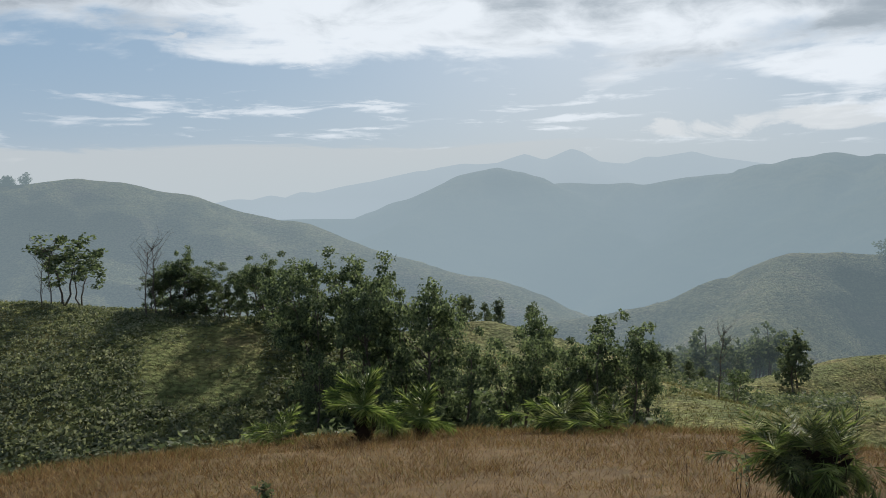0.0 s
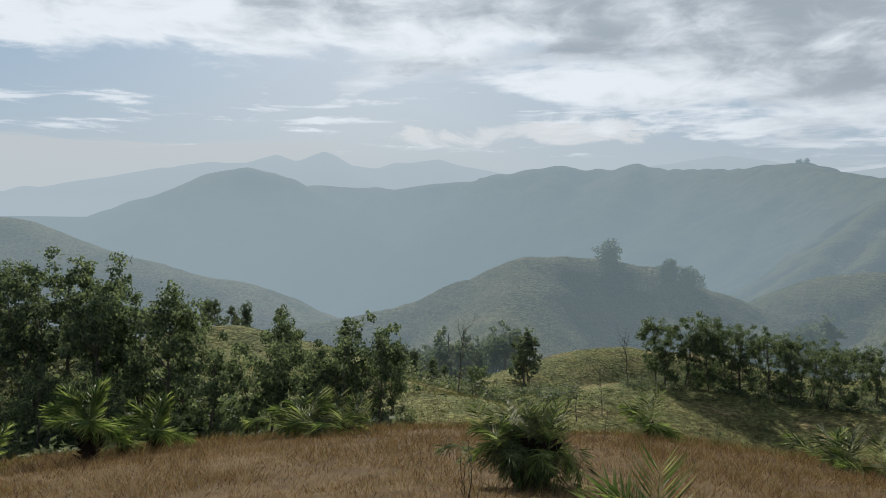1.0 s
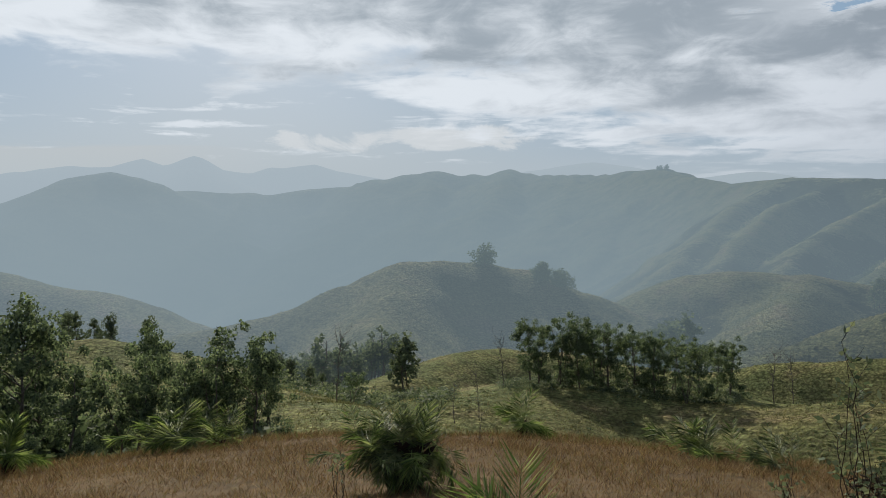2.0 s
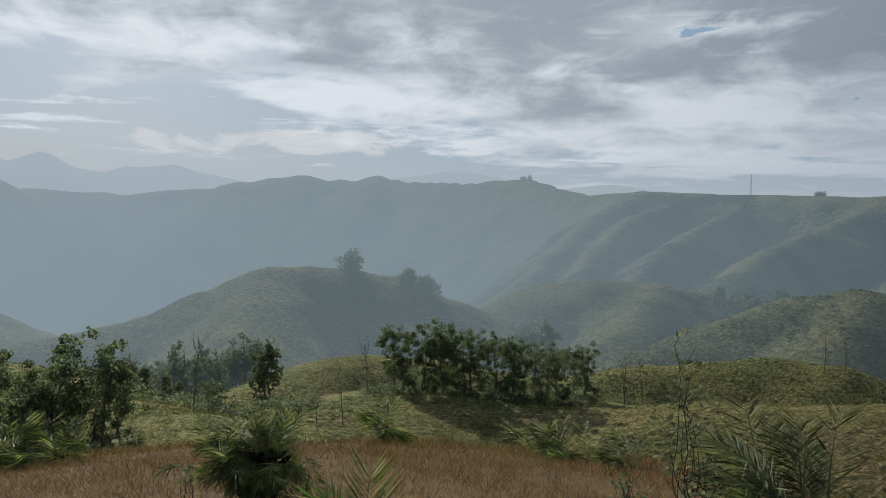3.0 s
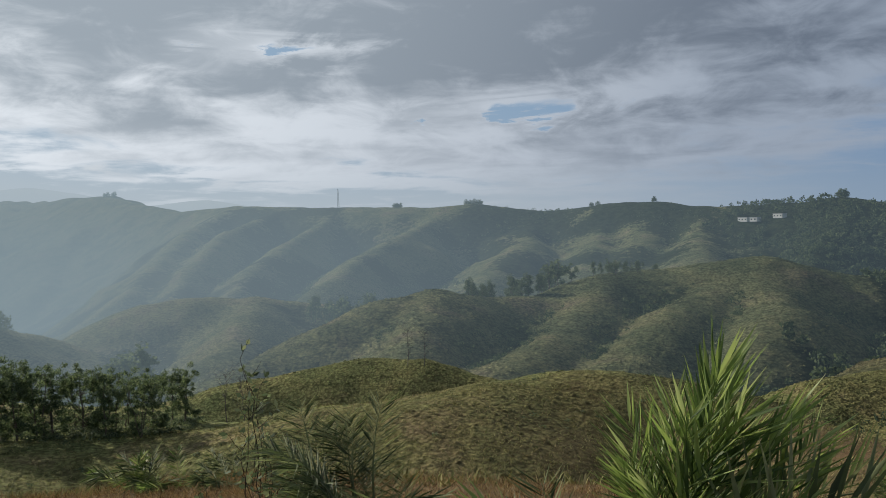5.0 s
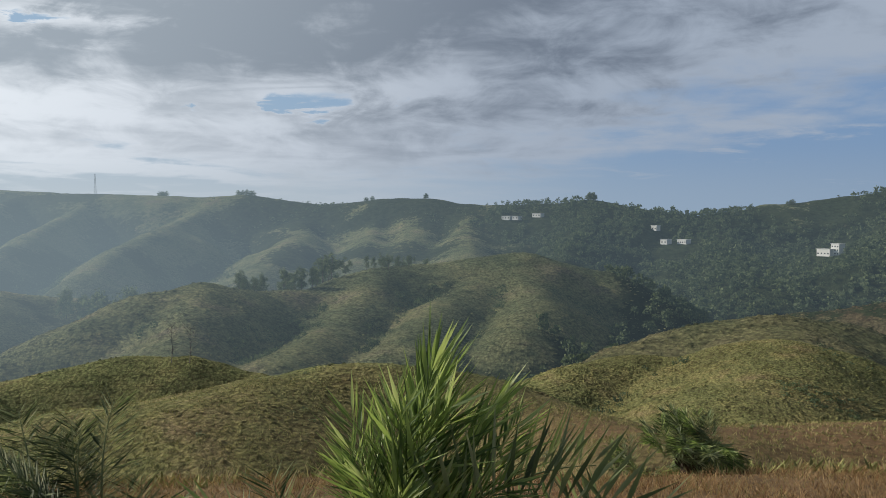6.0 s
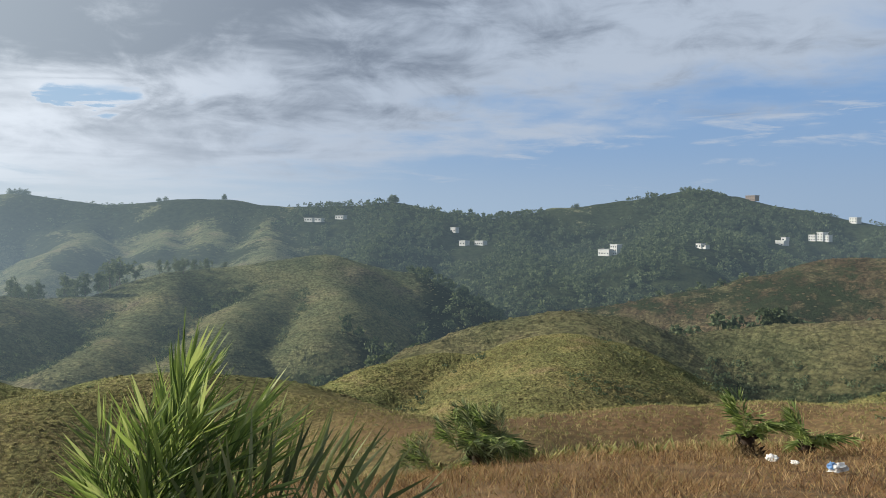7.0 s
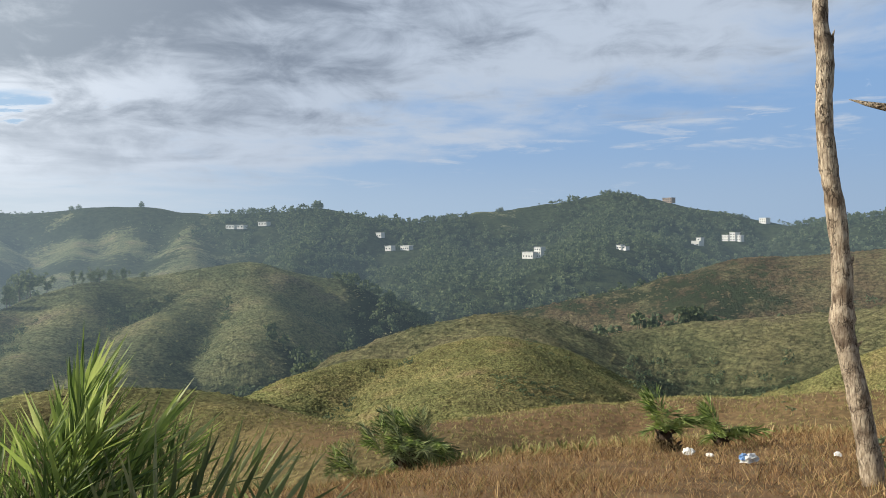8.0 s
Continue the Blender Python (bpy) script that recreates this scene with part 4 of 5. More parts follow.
# ---- palms ----
def frond_shapes(length, pairs, leaf, arch, seed, stiff=0.55, wide=0.016, ranks=0.4, upright=0.0):
    """One feather leaf along +x: a bowed midrib and two rows of folded leaflets."""
    r = np.random.default_rng(seed)
    rib, blades = Shape(), Shape()
    t = np.linspace(0, 1, 12)
    bow = arch * t ** 1.8
    pts = np.stack([length * np.sin(bow) / arch * 1.0 * (t / (t + 1e-6)) * 1.0, 0.03 * length * np.sin(3 * t + seed), length * (1 - np.cos(bow)) / arch * -1.0], -1)
    pts[:, 0] = length * t * (1 - 0.16 * arch * t * t)
    pts[:, 2] = -length * 0.42 * arch * t ** 2.2
    rib.tube(pts, np.linspace(0.011, 0.002, 12) * length, 5)
    for i in range(pairs):
        for side in (-1, 1):
            u = 0.14 + 0.86 * (i + r.uniform(-0.3, 0.3)) / pairs
            u = min(max(u, 0.1), 1.0)
            k = min(int(u * 11), 10)
            base = pts[k] + (pts[k + 1] - pts[k]) * (u * 11 - k)
            along = pts[k + 1] - pts[k]
            along /= np.linalg.norm(along)
            up = np.cross(along, (0, 1, 0)) * -1
            way = along * (stiff + 0.35 * u + r.normal() * 0.12) + (np.array([0, side * math.cos(upright), 0]) + up * side * math.sin(upright)) * (1.0 - 0.45 * u) + up * (0.22 * math.cos(upright) + r.normal() * ranks) + np.array([0, r.normal() * 0.3 * math.sin(upright), 0])
            way /= np.linalg.norm(way)
            ll = leaf * (0.55 + 0.75 * math.sin(math.pi * min(0.95, 0.12 + 0.8 * u))) * r.uniform(0.8, 1.12)
            face = np.cross(way, along)
            face /= np.linalg.norm(face) + 1e-9
            twist = r.normal() * 0.5 + (1.3 if upright > 1 else 0.0)
            flat, edge = face, np.cross(way, face)
            w = (flat * math.cos(twist) + edge * math.sin(twist)) * wide * r.uniform(0.8, 1.2)
            keel = (edge * math.cos(twist) - flat * math.sin(twist)) * wide * 0.55
            droop = np.array([0, 0, -ll * r.uniform(0.0, 0.08)])
            mid, tip = base + way * ll * 0.38, base + way * ll + droop
            blades.put([base, mid + w, tip, mid + keel, mid - w], [[0, 1, 2, 3], [0, 3, 2, 4]])
    return rib, blades


def frond_meshes(mat, length, pairs, leaf, arches, stiff=0.55, wide=0.016, ranks=0.4, upright=0.0):
    out = []
    for i, arch in enumerate(arches):
        rib, blades = frond_shapes(length, pairs, leaf, arch, 11 * i + int(length * 100), stiff, wide, ranks, upright)
        out.append((blades.mesh("frond", mat), rib.mesh("midrib", mat, True)))
    return out


def put_frond(kind, palm, at, turn, lift, size, roll=0.0):
    m = Matrix.Translation(at) @ Matrix.Rotation(radians(turn), 4, "Z") @ Matrix.Rotation(radians(-lift), 4, "Y") @ Matrix.Rotation(radians(roll), 4, "X") @ Matrix.Scale(size, 4)
    f = part("frond", kind[0], palm, "", m)
    part("midrib", kind[1], f)


def palm_trunk(tall, thick, lean=(0, 0)):
    wood = Shape()
    t = np.linspace(0, 1, 14)
    pts = np.stack([lean[0] * t, lean[1] * t, -0.2 + (tall + 0.2) * t], -1)
    wood.tube(pts, thick * (1.0 - 0.25 * t + 0.14 * (np.arange(14) % 2)), 9)
    n = int(70 * tall + 20)
    a, h = RNG.uniform(0, 6.28, n), RNG.uniform(0.02, tall, n)
    out = np.stack([np.cos(a), np.sin(a), np.full(n, 0.9)], -1)
    at = np.stack([np.cos(a) * thick * 0.8 + lean[0] * h / tall, np.sin(a) * thick * 0.8 + lean[1] * h / tall, h], -1)
    wood.leaves(at, out, thick * RNG.uniform(0.9, 1.6, n), np.full(n, thick * 0.5))
    return wood


YOUNG = frond_meshes(PALM_LEAF, 1.0, 20, 0.36, (0.3, 0.7, 1.15), 0.6, 0.0175, 0.28)
DULL = frond_meshes(PALM_DARK, 1.0, 20, 0.36, (0.4, 0.9, 1.4), 0.55, 0.0165, 0.36)
SLIM = frond_meshes(PALM_LEAF, 1.0, 27, 0.34, (0.3, 0.7, 1.15), 0.6, 0.0100, 0.30)
LOOSE = frond_meshes(PALM_DARK, 1.0, 34, 0.27, (0.5, 1.0, 1.6), 0.36, 0.0075, 0.16, 0.3)
DRIED = frond_meshes(PALM_DRY, 1.0, 15, 0.2, (1.0, 1.8), 0.5, 0.011)


def make_palm(az, d, stem, thick, size, fronds, label, kinds=(YOUNG,), dry=3, low=5, high=80, lean=(0, 0), group="wild date palms", widths=0.0):
    palm = tagged(new("date_palm"), label, "palm", group)
    palm.matrix_basis = Matrix.Translation(spot(az, d, 0.03))
    if stem > 0.05:
        part("trunk", palm_trunk(stem, thick, lean).mesh("trunk", DARK_STEM), palm, "dark shaggy trunk")
    top = np.array([lean[0], lean[1], max(stem, 0.02)])
    for i in range(fronds):
        kind = kinds[i % len(kinds)]
        lift = low + (high - low) * (((i * 0.618) % 1.0) ** 0.8)
        turn = 137.5 * i + RNG.uniform(-15, 15)
        at = top + np.array([*(RNG.normal(size=2) * widths), -0.12 * stem * RNG.uniform(0, 1)])
        put_frond(kind[0 if lift > 55 else 1 if lift > 25 else 2], palm, at, turn, lift, size * RNG.uniform(0.8, 1.1), RNG.uniform(-25, 25))
    for i in range(dry):
        put_frond(DRIED[i % 2], palm, top - np.array([0, 0, 0.15 * stem]), RNG.uniform(0, 360), RNG.uniform(-60, -15), size * RNG.uniform(0.55, 0.8))
    return palm


# the large one next to the camera
big = tagged(new("date_palm"), "large green wild date palm with arching spiky fronds beside the viewer", "palm", "wild date palms")
big.matrix_basis = Matrix.Translation(spot(-78.6, 3.0, 0.03))
part("trunk", palm_trunk(0.55, 0.085).mesh("trunk", DARK_STEM), big, "dark shaggy trunk")
FAN = frond_meshes(PALM_LEAF, 1.0, 26, 0.36, (0.2, 0.45, 0.7), 1.0, 0.0120, 0.28, 0.45)
# comb fronds get the darker leaf colour, painted as if backlit
COMB = frond_meshes(PALM_DARK, 1.0, 27, 0.34, (0.5, 0.75, 1.0), 0.06, 0.0105, 0.07, 1.35)
# turn (0 is away from the camera, -90 to its right), lift, length, roll, kind
for turn, lift, size, roll, k in ((-75, 86, 0.72, 60, 0), (-95, 79, 0.66, -40, 1), (-40, 83, 0.70, 10, 0), (110, 85, 0.62, 90, 1), (85, 78, 0.56, -60, 1), (-10, 74, 0.62, 20, 1), (-60, 72, 0.66, 0, 1),
                                  (-92, 58, 0.50, -50, 1), (95, 46, 0.44, 20, 2), (82, 30, 0.48, -20, 2), (112, 16, 0.52, 15, 2), (140, 26, 0.45, 15, 2), (-20, 46, 0.5, 0, 2), (40, 50, 0.5, 10, 1), (-150, 10, 0.45, 0, 2),
                                  (100, 2, 0.5, 0, 1), (-110, 80, 0.64, 120, 0), (130, 70, 0.46, 40, 1), (170, 56, 0.44, 80, 1), (-140, 50, 0.44, 30, 1), (75, 60, 0.44, 100, 1), (-80, 68, 0.56, 80, 1), (-92, 58, 0.62, 70, 1), (88, 66, 0.50, 110, 1)):
    put_frond(FAN[k], big, (RNG.normal() * 0.03, RNG.normal() * 0.04, 0.54), turn, lift, size, roll)
put_frond(COMB[1], big, (0, -0.06, 0.74), -97, 22, 0.78, 0)
put_frond(COMB[0], big, (0.1, -0.05, 0.66), -68, 28, 0.68, 0)
for turn in (95, 130, -150):
    put_frond(DRIED[0], big, (0, 0, 0.36), turn, -10, 0.55)

make_palm(-73.2, 3.4, 0.12, 0.06, 0.70, 16, "small young date palm beside a larger one", (SLIM, LOOSE), 4, 25, 82)
make_palm(-59.2, 5.1, 0.60, 0.08, 0.70, 30, "dusty green date palm with drooping fronds on the hilltop", (LOOSE,), 4, 5, 84, widths=0.08)
make_palm(-62.4, 5.4, 0.15, 0.06, 0.70, 14, "low date palm sprouting beside a larger one", (LOOSE,), 3, 5, 80)
make_palm(-56.4, 5.5, 0.10, 0.06, 0.5, 14, "low date palm sprouting beside a larger one", (LOOSE,), 3, 5, 75)
make_palm(-31.8, 4.8, 0.04, 0.04, 0.90, 7, "young date palm with a few stiff upright fronds", (SLIM,), 2, 50, 84)
# thick clumps
make_palm(-24.1, 11.0, 0.62, 0.22, 0.56, 96, "dense dark date palm clump in brown grass", (DULL, DULL, YOUNG), 16, -50, 78, widths=0.28)
make_palm(-98.1, 14.5, 0.45, 0.16, 0.66, 74, "dense green date palm clump in brown grass", (YOUNG, DULL), 8, -30, 88, widths=0.24)
make_palm(-95.0, 14.6, 0.10, 0.10, 0.58, 22, "low date palm clump in brown grass", (YOUNG, DULL), 3, -5, 75, widths=0.22)
# on the brow
make_palm(6.1, 22.5, 0.95, 0.20, 1.15, 34, "bright green date palm with a dark trunk", (YOUNG,), 4, 8, 80)
make_palm(2.0, 23.2, 0.55, 0.14, 1.05, 26, "bright green date palm on the brow of the hill", (YOUNG,), 3, 8, 78)
make_palm(4.0, 23.6, 0.35, 0.14, 0.9, 14, "small date palm on the brow of the hill", (DULL,), 3, -5, 78)
make_palm(12.0, 23.4, 0.15, 0.1, 1.0, 14, "small date palm on the brow of the hill", (YOUNG,), 3, -5, 70)
make_palm(-8.3, 22.6, 0.25, 0.12, 1.15, 26, "spreading date palm on the brow of the hill", (YOUNG, DULL), 4, -15, 70, widths=0.35)
make_palm(-11.0, 22.2, 0.2, 0.12, 1.0, 20, "spreading date palm on the brow of the hill", (DULL, YOUNG), 4, -15, 70, widths=0.35)
make_palm(-32.3, 24.0, 0.45, 0.10, 0.95, 16, "small bright date palm on the brow of the hill", (YOUNG,), 3, -5, 75)
make_palm(-44.5, 21.0, 0.10, 0.10, 0.95, 26, "low spreading date palm in brown grass", (DULL, YOUNG), 3, 0, 75, widths=0.3)
make_palm(-49.3, 19.5, 0.08, 0.10, 0.80, 20, "low spreading date palm in brown grass", (DULL,), 3, 0, 75, widths=0.25)
make_palm(-116.3, 15.2, 0.42, 0.13, 0.80, 13, "date palm with a dry brown skirt of old fronds", (YOUNG,), 22, 10, 85, lean=(-0.05, 0.14))
make_palm(-119.6, 16.8, 0.25, 0.10, 0.85, 14, "small date palm in brown grass", (YOUNG,), 6, 0, 80)

# ---- weeds with bare stems ----
def make_weed(az, d, tall, stems, leaves, label, lean=0.0):
    """Thin crooked stems that fan out from one root, with side twigs and a few leaves. lean: towards the left as seen from the hilltop."""
    weed = tagged(new("weed"), label, "weed", "tall weeds of the hilltop")
    weed.matrix_basis = facing(az, d)
    for i in range(stems):
        stem, leaf = Shape(), Shape()
        h = tall * RNG.uniform(0.5, 0.95) if i else tall
        tip = np.array([-lean * h + RNG.normal() * 0.07 * h, RNG.normal() * 0.10 * h, h])
        p = bend((RNG.normal() * 0.05, RNG.normal() * 0.05, -0.05), tip, 0.012 + 0.008 * tall, 12)
        p[:, 0] += 0.06 * h * np.sin(np.linspace(0, math.pi, 12)) * RNG.uniform(-1, 1)
        stem.tube(p, np.linspace(0.006, 0.002, 12), 5)
        at, way = [], []
        for _ in range(max(2, leaves // stems // 4)):
            q = p[int(12 * RNG.uniform(0.25, 1.0) ** 0.5)]
            out = ball(1)[0] * np.array([1, 1, 0.5]) + np.array([0, 0, 0.7])
            long = RNG.uniform(0.06, 0.2) * min(1.0, tall)
            twig = bend(q, q + out * long, 0.008, 4)
            stem.tube(twig, (0.003, 0.0025, 0.002, 0.0012), 3)
            for _ in range(4):
                at.append(twig[RNG.integers(1, 4)]), way.append(ball(1)[0] + out * 0.4 + np.array([0, 0, -0.3]))
        leaf.leaves(np.array(at), np.array(way), RNG.uniform(0.035, 0.085, len(at)), RNG.uniform(0.022, 0.048, len(at)))
        s = part("stem", stem.mesh("stem", DARK_STEM, True), weed)
        part("foliage", leaf.mesh("foliage", BUSH_LEAF), s, "small dark leaves")
    return weed


def facing(az, d):
    """A frame at the ground whose x runs to the right and y away as seen from the hilltop."""
    return Matrix.Translation(spot(az, d, 0.0)) @ Matrix.Rotation(radians(az), 4, "Z")


make_weed(-52.9, 6.9, 1.78, 4, 130, "tall thin dark weed with few leaves", 0.13)
make_weed(-53.2, 7.1, 1.35, 5, 100, "tall thin dark weed with few leaves", 0.08)
make_weed(-53.8, 6.8, 0.85, 7, 200, "bushy dark weed on the hilltop")
make_weed(-48.0, 8.0, 0.70, 6, 60, "low dark weed in brown grass", -0.2)
make_weed(-50.0, 7.4, 0.85, 6, 60, "low dark weed in brown grass", 0.25)
make_weed(-55.2, 6.4, 0.85, 9, 260, "bushy dark weed on the hilltop")
make_weed(-70.0, 4.2, 0.5, 6, 140, "dry bushy weed at the foot of a palm")
make_weed(-67.5, 4.4, 0.45, 6, 90, "dry bushy weed at the foot of a palm")
make_weed(-19.6, 9.0, 0.75, 4, 16, "thin upright stalks in brown grass")
make_weed(12.7, 9.7, 0.35, 6, 120, "low green herb in brown grass")
make_weed(-127.9, 9.6, 0.35, 7, 160, "low dark weed beside a dead tree")

# ---- dead trees ----
def dead_tree(foot, path, radii, stubs, label):
    """path: offsets (across, away, height) of the trunk's axis."""
    ob = tagged(new("dead_tree"), label, "tree")
    ob.matrix_basis = foot
    fine = np.linspace(0, len(path) - 1, 60)
    p = np.stack([np.interp(fine, range(len(path)), [q[i] for q in path]) for i in range(3)], -1)
    for i in range(2):
        ker = np.ones(5) / 5
        p[2:-2, i] = np.convolve(p[:, i], ker, "valid")
    r = np.interp(fine, range(len(path)), radii) * (1 + 0.05 * np.sin(fine * 5.1) + 0.04 * np.sin(fine * 11.3 + 1))
    wood = Shape()
    wood.tube(p, r, 20)
    wood.verts[0] += fbm(wood.verts[0][:, 0] * 9 + wood.verts[0][:, 2] * 4, wood.verts[0][:, 1] * 9 + wood.verts[0][:, 2], 0.5, 3, 2)[:, None] * 0.006
    part("trunk", wood.mesh("trunk", DEAD_WOOD, True), ob, "weathered barkless trunk")
    for h, way, size, thick in stubs:
        k = int(np.argmin(np.abs(p[:, 2] - h)))
        stub = Shape()
        w = np.asarray(way, float)
        n = 8
        t = np.linspace(0, 1, n)[:, None]
        q = p[k] + w * size * t + np.array([0, 0, 1.0]) * size * 0.25 * t * t
        stub.tube(q, thick * np.array([1.5, 1.25, 1.05, 0.95, 0.85, 0.7, 0.45, 0.05]), 8)
        part("branch_stub", stub.mesh("branch_stub", DEAD_WOOD, True), ob, "broken pale branch stub")
    return ob


dead_tree(facing(-127.5, 8.55), ((0.06, 0, -0.4), (0.03, 0, 0.03), (-0.01, 0, 0.37), (-0.11, 0, 0.9), (-0.2, 0, 1.29), (-0.23, 0, 1.48), (-0.22, 0, 1.68), (-0.23, 0, 2.13), (-0.3, 0, 2.65), (-0.34, 0, 2.91), (-0.38, 0, 3.36), (-0.37, 0, 3.57), (-0.36, 0, 3.94), (-0.4, 0, 4.13), (-0.41, 0, 4.41), (-0.38999999999999996, 0, 5.2)),
          (0.114, 0.099, 0.098, 0.091, 0.091, 0.109, 0.092, 0.085, 0.08, 0.082, 0.073, 0.072, 0.079, 0.066, 0.063, 0.045),
          ((1.93, (0.75, -0.1, 0.75), 0.13, 0.042), (1.22, (0.8, -0.25, 0.45), 0.15, 0.024), (0.82, (0.1, -1.0, 0.15), 0.12, 0.034), (3.93, (0.42, -0.15, 0.9), 0.19, 0.020), (3.9, (0.50, -0.1, 0.75), 0.15, 0.028)),
          "tall weathered dead tree trunk with broken stubs")
dead_tree(facing(-133.0, 7.9), ((0.0, 0, -0.25), (0.02, 0, 0.6), (0.0, 0, 1.4), (0.05, 0, 2.2), (0.02, 0, 3.2), (0.0, 0, 4.2)), (0.13, 0.12, 0.11, 0.1, 0.085, 0.05),
          ((3.10, (-1.0, -0.05, -0.10), 0.96, 0.046),), "weathered dead tree with a long bare branch")

# ---- litter ----
WHITE_BAG = plain_material("white_plastic", (0.78, 0.77, 0.74), 0.35, 0.3, 18.0)
BLUE_BAG = plain_material("blue_plastic", (0.16, 0.30, 0.55), 0.3, 0.3, 18.0)


def crumpled(name, size, mat, seed):
    bm = bmesh.new()
    bmesh.ops.create_icosphere(bm, subdivisions=3, radius=1.0)
    for v in bm.verts:
        f = noise.noise(v.co * 2.1 + Vector((seed, 0, 0))) * 0.55 + abs(noise.noise(v.co * 5.0 + Vector((0, seed, 0)))) * 0.35
        v.co = Vector((v.co.x * size[0], v.co.y * size[1], max(v.co.z, -0.35) * size[2])) * (0.8 + f)
    me = bpy.data.meshes.new(name)
    bm.to_mesh(me)
    bm.free()
    me.materials.append(mat)
    return me


def litter(az, d, size, seed, label, patch=None, mat=None):
    ob = tagged(new("plastic_bag", crumpled("plastic_bag", size, mat or WHITE_BAG, seed)), label, "litter", "litter in the grass")
    x, y, z = spot(az, d)
    ob.matrix_basis = Matrix.Translation((x, y, z + 0.07)) @ Matrix.Rotation(seed, 4, "Z")
    if patch:
        part("printed_side", crumpled("printed_side", patch, BLUE_BAG, seed + 3), ob, "blue printed side", Matrix.Translation((size[0] * 0.6, -0.03, 0.03)))


litter(-117.4, 13.9, (0.10, 0.08, 0.08), 1.0, "crumpled white plastic bag lying in dry grass")
litter(-121.0, 11.0, (0.14, 0.08, 0.07), 2.0, "crumpled white and blue plastic wrapper in dry grass", (0.055, 0.055, 0.055))
litter(-118.7, 13.2, (0.09, 0.06, 0.03), 3.0, "flat scrap of pale plastic in dry grass")
litter(-126.3, 12.5, (0.05, 0.04, 0.04), 4.0, "flat scrap of pale plastic in dry grass")

# ---- heap of cut brush ----
def brush_heap(az, d, wide, tall):
    heap = tagged(new("brush_heap"), "dark heap of dry cut brush in the grass", "brush heap")
    heap.matrix_basis = Matrix.Translation(spot(az, d, 0.02))
    for i in range(46):
        a, lift = RNG.uniform(0, 6.28), RNG.uniform(-0.35, 0.45)
        long = wide * RNG.uniform(0.35, 0.8)
        mid = np.array([RNG.normal() * wide * 0.2, RNG.normal() * wide * 0.2, RNG.uniform(0.05, 0.8) * tall])
        way = np.array([math.cos(a), math.sin(a), lift]) * long * 0.5
        stick = Shape()
        stick.tube(bend(mid - way, mid + way, 0.06, 4), np.linspace(0.014, 0.005, 4), 4)
        part("stick", stick.mesh("stick", DARK_STEM, True), heap)
    litter_leaves = Shape()
    out = ball(220)
    out[:, 2] = np.abs(out[:, 2])
    litter_leaves.leaves(out * RNG.uniform(0.5, 1.0, size=(220, 1)) * np.array([wide * 0.5, wide * 0.5, tall * 0.8]), leaf_ways(out), RNG.uniform(0.06, 0.14, 220), RNG.uniform(0.02, 0.05, 220))
    part("dead_leaves", litter_leaves.mesh("dead_leaves", DARK_STEM), heap, "dark withered leaves")


brush_heap(-55.0, 14.5, 0.85, 0.42)


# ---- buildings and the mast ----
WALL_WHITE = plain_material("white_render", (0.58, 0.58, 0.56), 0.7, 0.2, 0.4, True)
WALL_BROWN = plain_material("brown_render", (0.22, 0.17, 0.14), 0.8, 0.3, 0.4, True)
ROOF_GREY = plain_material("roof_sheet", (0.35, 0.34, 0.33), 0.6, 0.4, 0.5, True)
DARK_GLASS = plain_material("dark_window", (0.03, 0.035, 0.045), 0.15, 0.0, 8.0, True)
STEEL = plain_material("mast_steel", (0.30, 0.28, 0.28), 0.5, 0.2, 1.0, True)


def block(name, size, at, mat, parent, label="", bevel=0.0):
    bm = bmesh.new()
    bmesh.ops.create_cube(bm, size=1.0)
    bmesh.ops.scale(bm, vec=size, verts=bm.verts)
    if bevel:
        bmesh.ops.bevel(bm, geom=bm.edges[:], offset=bevel, segments=1, affect="EDGES")
    me = bpy.data.meshes.new(name)
    bm.to_mesh(me)
    bm.free()
    me.materials.append(mat)
    return part(name, me, parent, label, Matrix.Translation((at[0], at[1], at[2] + size[2] / 2)))


CLEARINGS = []


def house(az, d, volumes, label, wall=None, sink=1.0, turn=0.0):
    """volumes: x, y, base height, width, depth, height, windows along the front."""
    ob = tagged(new("house"), label, "house", "houses on the wooded slope")
    CLEARINGS.append((az, d))
    ob.matrix_basis = facing(az, d) @ Matrix.Rotation(radians(turn - 40), 4, "Z")
    for x, y, base, w, dep, h, wins in volumes:
        body = block("wall", (w, dep, h + (sink if base == 0 else 0)), (x, y, base - (sink if base == 0 else 0)), wall or WALL_WHITE, ob, "", 0.05)
        block("roof", (w + 0.8, dep + 0.8, 0.35), (x, y, base + h), ROOF_GREY if h < 4 else (wall or WALL_WHITE), ob)
        for i in range(wins):
            for storey in range(max(1, int(h // 3))):
                wx = x - w / 2 + w * (i + 0.5) / wins
                pane = block("window", (w / wins * 0.42, 0.12, 1.2), (wx, y - dep / 2 - 0.03, base + 0.9 + 3.0 * storey), DARK_GLASS, ob)
    return ob


house(-107.2, 736, ((-1, 0, 0, 13, 8, 5.0, 4), (6, 5, 0, 8, 7, 9.5, 3)), "white flat-roofed house among trees on the slope")
house(-120.8, 955, ((-4, 0, 0, 9, 7, 6.5, 3), (5, 2, 0, 8, 8, 9.2, 2), (11.5, 3, 0, 6, 6, 6.5, 2)), "large white house of several blocks among trees")
house(-118.7, 918, ((0, 0, 0, 11, 8, 5.5, 2), (2, 2, 5.5, 6, 6, 3.6, 1)), "small white house among trees on the slope")
house(-113.5, 712, ((0, 0, 0, 6, 5, 3.6, 2), (4.5, 1, 0, 5, 5, 2.4, 1)), "small white house among trees on the slope")
